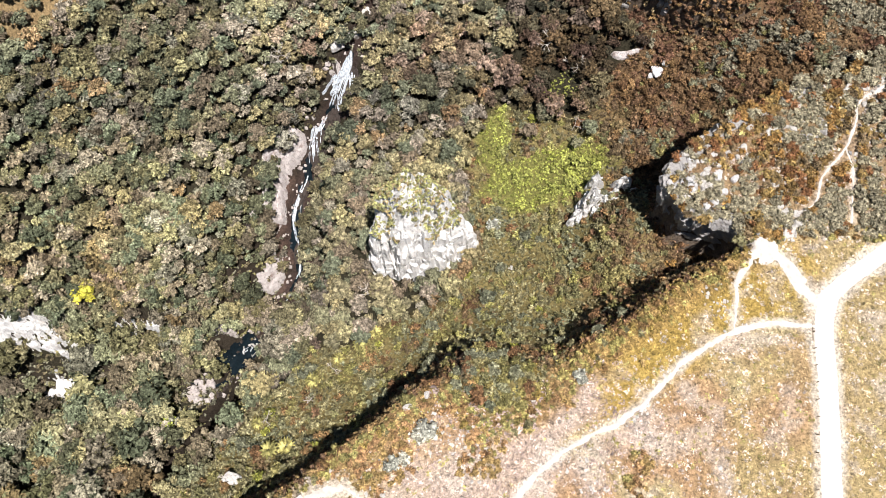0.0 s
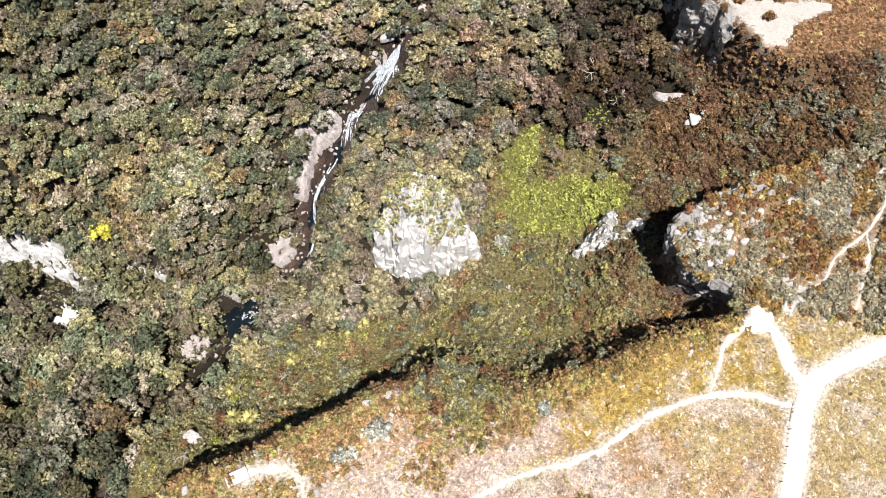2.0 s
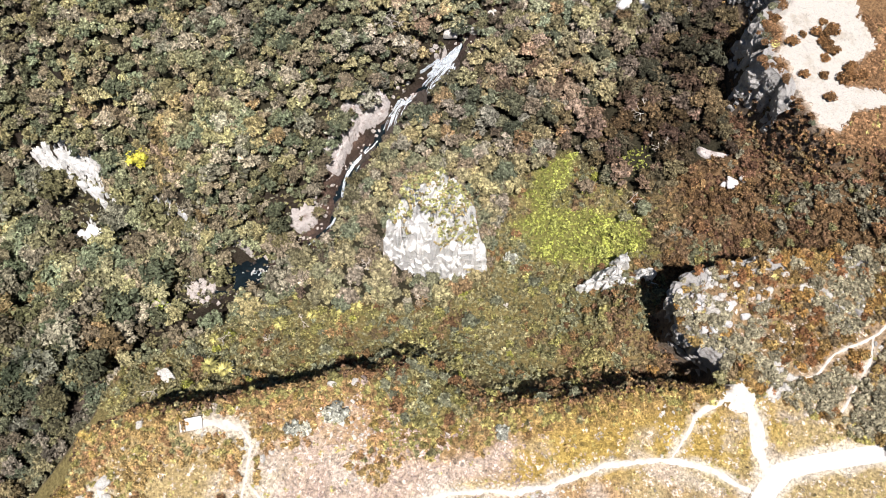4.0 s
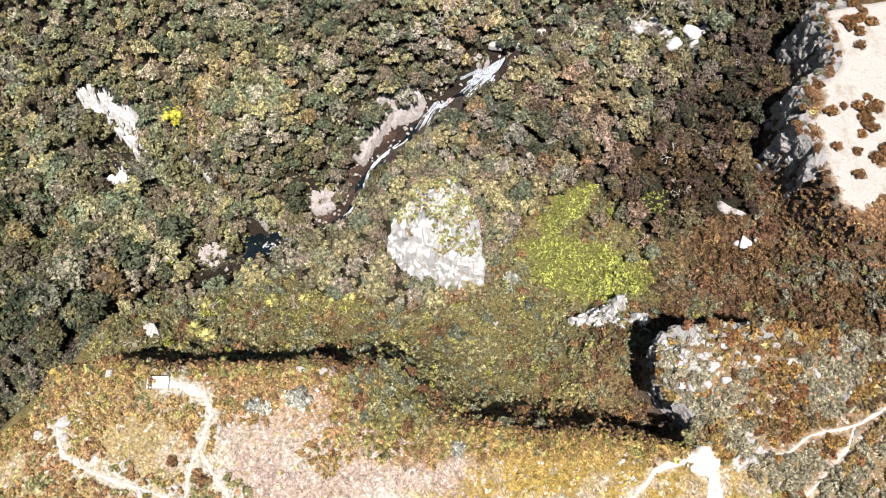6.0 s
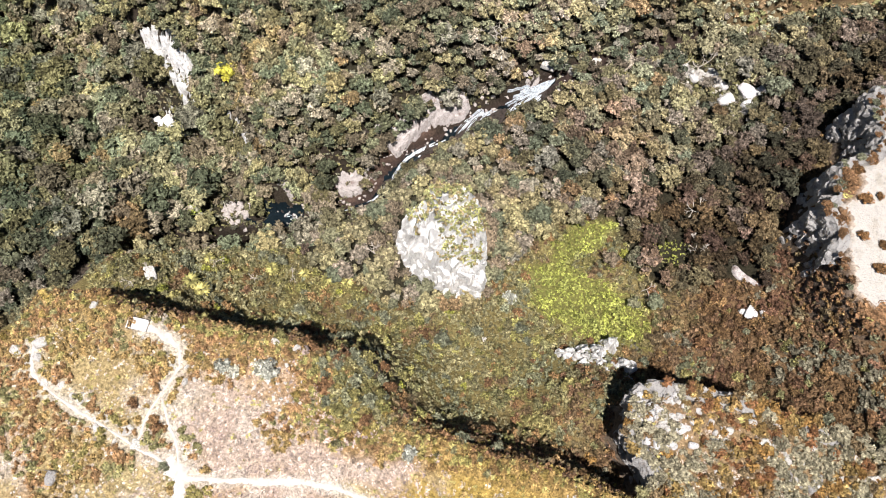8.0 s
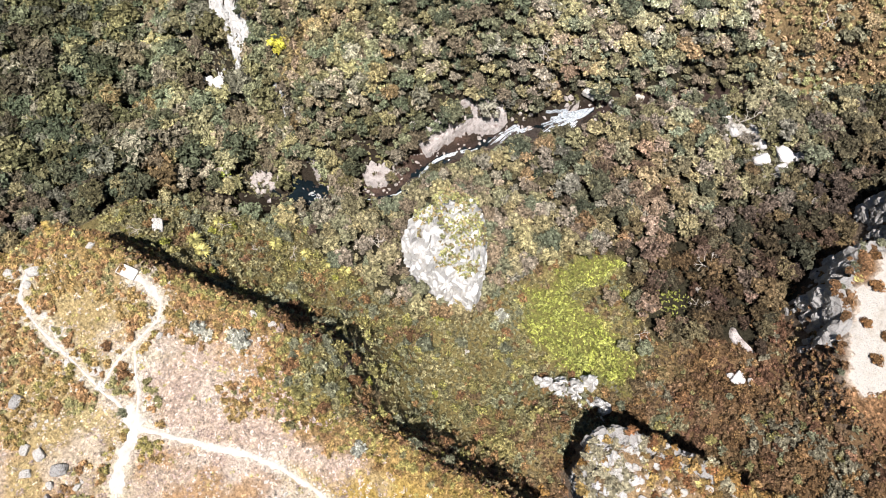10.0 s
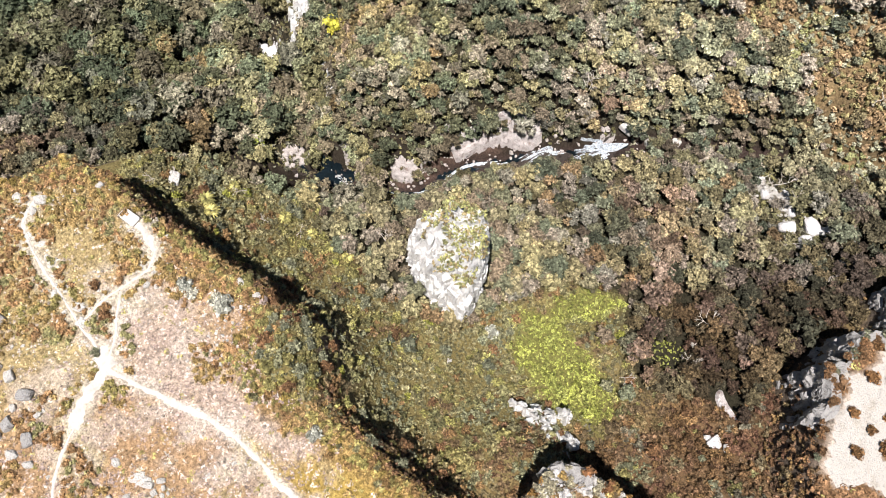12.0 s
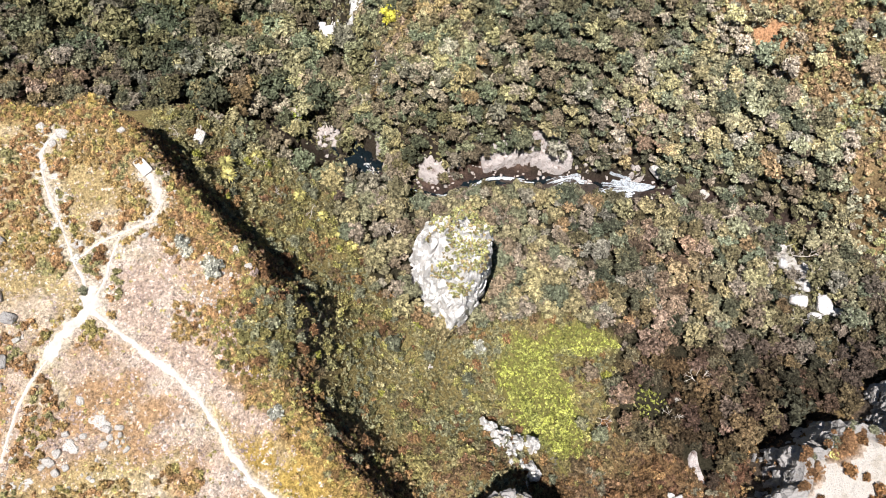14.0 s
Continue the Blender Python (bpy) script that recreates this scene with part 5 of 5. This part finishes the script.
mauve = rng.random(len(x)) < 0.5 * smooth(0, 0.4, cloud(x, y, 9, 22) + 0.3) * smooth(34, 20, x) * smooth(-4, 4, x)
tint[mauve] = np.array((0.48, 0.37, 0.32)) * (0.6 + 0.6 * rng.random((mauve.sum(), 1)))
sow("heath_tussocks", tuft_kinds, x, y, size, tint, "rusty and straw coloured heath tussocks on the plateau", "heath", rng, 0.1, 0.42, mat=HEATH_LEAVES)

# undergrowth on the banks of the stream
x, y = scatter(-125, 20, 4, 142, 1.2, rng)
d, zs, side = along(STREAM, x, y)
keep = (d > np.where(y > 111, 0.9, np.where(side > 0, np.where((y > 96) & (y < 108), 5.6, np.where(y < 64, 0.5, 1.5)), np.where((y > 76) & (y < 98), 4.9, np.where(y < 64, 0.5, 2.4)))) + cloud(x, y, 4, 121)) & ((d < 11) | (along(SLOT, x, y)[0] < 7) | (np.hypot(x - 7, y - 131) < 11)) & (along(SLOT, x, y)[0] > 1.8 + cloud(x, y, 3, 122)) & ((inside(SHELF, x, y) < -1) | (y > 120)) & (inside(TOWER, x, y) < -1) & (np.hypot(x + 52.5, y - 49.5) > 4)
x, y = x[keep], y[keep]
tint = np.array([(0.20, 0.19, 0.10), (0.24, 0.22, 0.10), (0.18, 0.15, 0.09), (0.25, 0.24, 0.17)])[rng.integers(0, 4, len(x))] * (0.7 + 0.6 * rng.random((len(x), 1)))
sow("bank_undergrowth", scrub_kinds, x, y, 0.5 + 0.6 * rng.random(len(x)) ** 2, tint, "olive undergrowth on the stream banks", "undergrowth", rng, 0.1)

# low bushes in the heath
x, y = scatter(-34, 30, -10, 32, 1.0, rng)
patch = cloud(x, y, 6, 111) + 0.35 * smooth(2, -12, x)
keep = (inside(PLATEAU, x, y) > 1.5) & (patch > np.where(x > -6, 0.14, 0.0))
for line, width in TRACKS:
    keep &= along(line, x, y)[0] > width / 2 + 0.45
keep &= np.hypot(x + 18.9, y - 13.2) > 2.4
x, y = x[keep], y[keep]
tone = np.clip(((cloud(x, y, 5, 112) + 0.6) * 2.2 + rng.random(len(x)) * 1.6).astype(int), 0, 4)
tint = np.array([(0.36, 0.31, 0.12), (0.41, 0.29, 0.125), (0.39, 0.24, 0.12), (0.32, 0.295, 0.14), (0.46, 0.41, 0.17)])[tone] * (0.85 + 0.3 * rng.random((len(x), 1)))
sow("heath_bushes", rim_kinds, x, y, 0.48 + 0.4 * rng.random(len(x)) ** 1.5, tint, "low rusty and olive bushes in the heath", "bushes", rng, 0.15, mat=HEATH_LEAVES)


def tube(V, Q, pts, radii, sides=5):
    """A thin limb along a run of places, added to the lists."""
    n = sum(len(v) for v in V)
    for k, (p, r) in enumerate(zip(pts, radii)):
        d = np.array(pts[min(k + 1, len(pts) - 1)]) - np.array(pts[max(k - 1, 0)])
        d = d / (np.linalg.norm(d) + 1e-9)
        a = np.cross(d, (0.3, 0.2, 0.93))
        a /= np.linalg.norm(a) + 1e-9
        b = np.cross(d, a)
        V.append(np.array([np.array(p) + r * (a * math.cos(6.283 * i / sides) + b * math.sin(6.283 * i / sides)) for i in range(sides)]))
    for k in range(len(pts) - 1):
        for i in range(sides):
            Q.append((n + k * sides + i, n + k * sides + (i + 1) % sides, n + (k + 1) * sides + (i + 1) % sides, n + (k + 1) * sides + i))


def dead_tree(px, py, s, label="bleached leafless tree with bare forking branches"):
    V, Q = [], []

    def grow(p, d, length, r, depth):
        mid = p + d * length * 0.5 + rng.normal(size=3) * length * 0.06
        end = p + d * length
        tube(V, Q, [p, mid, end], [r, r * 0.8, r * 0.6], 4)
        if depth:
            for _ in range(3):
                nd = d + rng.normal(size=3) * 0.55
                nd[2] = abs(nd[2]) * 0.7
                grow(end, nd / np.linalg.norm(nd), length * 0.68, r * 0.6, depth - 1)

    grow(np.zeros(3), np.array((0.1, 0.05, 1.0)), 1.0, 0.075, 3)
    ob = new("dead_tree", quad_mesh("dead_tree", np.concatenate(V), Q, DEAD_WOOD))
    z = float(ground_height(np.array([px]), np.array([py]))[0])
    ob.matrix_world = Matrix.Translation((px, py, z - 0.1)) @ Euler((rng.uniform(-0.5, 0.5), rng.uniform(-0.5, 0.5), rng.random() * 6.28)).to_matrix().to_4x4() @ Matrix.Scale(s, 4)
    return tagged(ob, label, "dead tree", "dead trees")


for px, py, s in ((28.9, 96, 2.0), (27.5, 97, 1.6), (13.5, 125.5, 2.2), (15.5, 127, 2.0), (-1, 128.5, 2.0), (2, 127.5, 2.0), (-43, 56.5, 1.8), (-40, 55.5, 1.7), (-36.5, 57, 1.8), (-30, 57.5, 1.8), (-33.5, 14, 1.4), (-36, 18, 1.3), (-31, 27, 1.3), (-24, 29.5, 1.2), (-20, 37, 1.4), (-14, 52, 2.0), (-36.5, 2, 2.0), (-37, -3, 2.0), (39.5, 59.5, 1.5), (38.5, 61, 1.2), (8, 108, 2.2), (-30, 122, 2.2), (-0.9, 132.7, 2.6), (3.7, 133.3, 2.6), (23.2, 103.1, 2.2), (3.5, 113.3, 2.0), (-1.5, 111.5, 2.0), (-7, 153, 2.4), (25.9, 83.4, 1.6), (-36, 106, 3.0), (-34.6, 107.4, 2.6), (-38, 104.6, 2.6), (16, 136, 2.4), (21, 129, 2.2), (-60, 60, 2.2), (-47, 50, 2.0), (-75, 30, 2.4)):
    dead_tree(px, py, s)

def frond_mesh(n, rise):
    """A ring of arching fronds with leaflets."""
    V, Q = [], []
    for k in range(n):
        a = 6.283 * k / n + rng.uniform(-0.12, 0.12)
        d, side = np.array((math.cos(a), math.sin(a), 0)), np.array((-math.sin(a), math.cos(a), 0))
        steps = np.linspace(0.08, 1, 7)
        base = sum(len(v) for v in V)
        for t in steps:
            c = d * t + np.array((0, 0, rise * (t - 1.25 * t * t)))
            w = 0.13 * math.sin(math.pi * min(1, 0.15 + 0.85 * t)) + 0.012
            V.append(np.array([c - side * w - np.array((0, 0, 0.03)), c, c + side * w - np.array((0, 0, 0.03))]))
        for j in range(6):
            for i in (0, 1):
                b = base + j * 3 + i
                Q.append((b, b + 1, b + 4, b + 3))
    v = np.concatenate(V)
    return quad_mesh("fronds", v, Q, TREE_LEAVES, np.tile(np.array((0.29, 0.27, 0.10)), (len(v), 1)))


FRONDS = [frond_mesh(15, 0.7), frond_mesh(18, 0.5)]
V, Q = [], []
tube(V, Q, [(0, 0, -0.6), (0.02, 0, -0.1), (0, 0, 0.1)], [0.09, 0.07, 0.08], 7)
FERN_STEM = quad_mesh("stem", np.concatenate(V), Q, BARK)
for (px, py), s in zip(FERN_PLACES, (1.8, 1.7, 1.5, 1.5, 1.3, 1.4, 1.3, 1.3)):
    root = new("tree_fern")
    z = float(ground_height(np.array([px]), np.array([py]))[0])
    root.matrix_world = Matrix.Translation((px, py, z + 0.75 * s)) @ Matrix.Rotation(rng.random() * 6, 4, "Z") @ Matrix.Scale(s, 4)
    for name, mesh in (("fronds", FRONDS[rng.integers(0, 2)]), ("stem", FERN_STEM)):
        new(name, mesh).parent = root
    tagged(root, "yellow-green tree fern with a ring of arching fronds", "tree fern", "tree ferns")

BRIGHT = leaf_mesh("crown", crown_kinds[3], (0.30, 0.36, 0.08), TREE_LEAVES)
for px, py, s in ((-124, 1.5, 2.2), (-119.5, 6, 2.6), (-115, 9.5, 2.0), (-121, 9, 1.8), (-117, 4, 1.9), (-70, 33, 2.2), (-63, 30, 1.9)):
    root = tree(px, py, s, 1, "bright yellow-green tree in the valley wood", "bright trees in the valley")
    root.children[0].data = BRIGHT
YELLOW = leaf_mesh("crown", crown_kinds[2], (0.60, 0.57, 0.09), TREE_LEAVES)
root = tree(-85.4, 61.2, 3.2, 0, "bright yellow tree among the olive woodland", "")
root.children[0].data = YELLOW

# loose rock in the bed of the stream and under the cliffs
chip_kinds = [(CORE * np.array((1, 0.8, 0.6)) + 0.22 * rng.normal(size=CORE.shape), CORE_T, np.ones(8)) for _ in range(8)]


def rubble(x, y, size, mat, label):
    return sow("rubble", chip_kinds, x, y, size, np.ones((len(x), 3)), label, "rubble", rng, 0.1, mat=mat)


x, y = scatter(-118, -14, 30, 114, 0.8, rng)
d, zs, side = along(STREAM, x, y)
keep = (d < 2.2 + 2.4 * cloud(x, y, 5, 131) + 2.5 * (side < 0) * (y > 62)) & (d > 0.9) & (rng.random(len(x)) < np.where(y > 60, 0.25, 0.7))
red = rng.random(len(x)) < 0.4 + 0.4 * (y > 60)
m = keep & red
rubble(x[m], y[m], 0.2 + 0.5 * rng.random(m.sum()) ** 2, RED_ROCK, "reddish broken rock along the stream bed")
m = keep & ~red
rubble(x[m], y[m], 0.2 + 0.6 * rng.random(m.sum()) ** 2, WET_AND_CAVE_ROCK, "dark wet broken rock along the stream bed")
x, y = scatter(34, 78, 50, 82, 1.0, rng)
m = (inside(PLATEAU, x, y) > 0.4) & (cloud(x, y, 4, 132) > 0.28) & (off_track(x, y) > 0.5)
rubble(x[m], y[m], 0.2 + 0.35 * rng.random(m.sum()) ** 2, PALE_ROCK, "grey-white broken stone in the headland heath")
x, y = scatter(-34, 46, -12, 46, 0.9, rng)
m = (inside(PLATEAU, x, y) > 1) & (cloud(x, y, 5, 133) + 0.5 * smooth(2.5, 0.3, off_track(x, y)) > 0.38) & (off_track(x, y) > 0.1)
rubble(x[m], y[m], 0.12 + 0.3 * rng.random(m.sum()) ** 2.5, PALE_ROCK, "small white stones lying in the heath")


# ---- things that people built ----
def box(name, size, parent, at=(0, 0, 0), mat=TIMBER, turn=0.0, bevel=0.02, label=""):
    bm = bmesh.new()
    bmesh.ops.create_cube(bm, size=1)
    for v in bm.verts:
        v.co = Vector((v.co.x * size[0], v.co.y * size[1], v.co.z * size[2]))
    bmesh.ops.bevel(bm, geom=list(bm.edges), offset=min(bevel, 0.3 * min(size)), segments=1, affect="EDGES")
    mesh = bpy.data.meshes.new(name)
    bm.to_mesh(mesh)
    bm.free()
    mesh.materials.append(mat)
    ob = new(name, mesh)
    ob.parent = parent
    ob.matrix_local = Matrix.Translation(at) @ Matrix.Rotation(turn, 4, "Z")
    if label:
        tagged(ob, label)
    return ob


def height_at(x, y):
    return float(ground_height(np.array([x]), np.array([y]))[0])


def fence(line, gap, label, rails=(0.4, 0.75)):
    """Timber posts with rails between them, on the lie of the land."""
    c = wander(line, 0.25)
    run = np.concatenate([[0], np.cumsum(np.linalg.norm(np.diff(c, axis=0), axis=1))])
    at = np.arange(0, run[-1], gap)
    px, py = np.interp(at, run, c[:, 0]), np.interp(at, run, c[:, 1])
    root = new("fence")
    root.location = (px[0], py[0], height_at(px[0], py[0]))
    places = [(x - px[0], y - py[0], height_at(x, y) - root.location.z) for x, y in zip(px, py)]
    for p in places:
        box("post", (0.11, 0.11, 1.1), root, (p[0], p[1], p[2] + 0.3))
    for a, b in zip(places[:-1], places[1:]):
        for h in rails:
            d = Vector(b) - Vector(a)
            rail = box("rail", (d.length, 0.05, 0.09), root, ((a[0] + b[0]) / 2, (a[1] + b[1]) / 2, (a[2] + b[2]) / 2 + h))
            rail.matrix_local = Matrix.Translation(rail.matrix_local.translation) @ d.to_track_quat("X", "Z").to_matrix().to_4x4()
    return tagged(root, label, "fence")


fence([(53.6, 36.2), (52.5, 27.3), (51.1, 19.8), (50.1, 14), (47, -4)], 2.4, "weathered timber fence along the concrete road")
fence([(48.6, 45.2), (50.6, 42.4), (53, 38.8)], 1.6, "weathered timber railing beside the viewpoint path")

deck = new("viewing_platform")
deck.matrix_world = Matrix.Translation((-18.9, 13.2, height_at(-18.9, 13.2))) @ Matrix.Rotation(radians(36), 4, "Z")
box("slab", (2.3, 1.6, 0.35), deck, (0, 0, 0.35), CONCRETE, 0, 0.04)
box("parapet", (2.3, 0.2, 0.45), deck, (0, 0.75, 0.7), CONCRETE, 0, 0.03)
for dx in (-1.6, -0.8):
    box("step", (0.3, 1.5, 0.25), deck, (-1.5 + (dx + 1.6) * -0.5, 0, 0.05), CONCRETE)
for k in range(5):
    box("post", (0.08, 0.08, 1.0), deck, (-1.3, -0.9 + 0.45 * k, 0.85), TIMBER)
box("rail", (0.07, 2.0, 0.08), deck, (-1.3, 0, 1.3), TIMBER)
tagged(deck, "small concrete viewing platform with a parapet at the plateau rim", "viewing platform")

clearing = wander([(48.2 + 2.7 * math.cos(a) * (1 + 0.12 * math.sin(3 * a)), 48.8 + 2.3 * math.sin(a)) for a in np.arange(0, 6.2, 0.5)] + [(50.9, 48.8)], 0.4)
rings = [np.array((48.2, 48.8)) + (clearing - np.array((48.2, 48.8))) * k for k in (0.02, 0.35, 0.7, 1.0)]
pts = np.concatenate([np.column_stack([r, ground_height(r[:, 0], r[:, 1]) + (0.22 if i < 3 else 0.02)]) for i, r in enumerate(rings)])
tagged(new("clearing", quad_mesh("clearing", pts, sheet(len(clearing), 4), SAND, np.tile(np.array(SAND_WHITE), (len(pts), 1)), False)), "round bare white sand clearing at the viewpoint", "path", kind="structure")
for k in range(9):
    a = 1.0 + k * 0.28
    boulder(48.2 + 3.1 * math.cos(a), 48.8 + 2.7 * math.sin(a), 0.8, 0.6, 0.6, GREY_ROCK, "grey stone edging the viewpoint clearing", "edging stones")
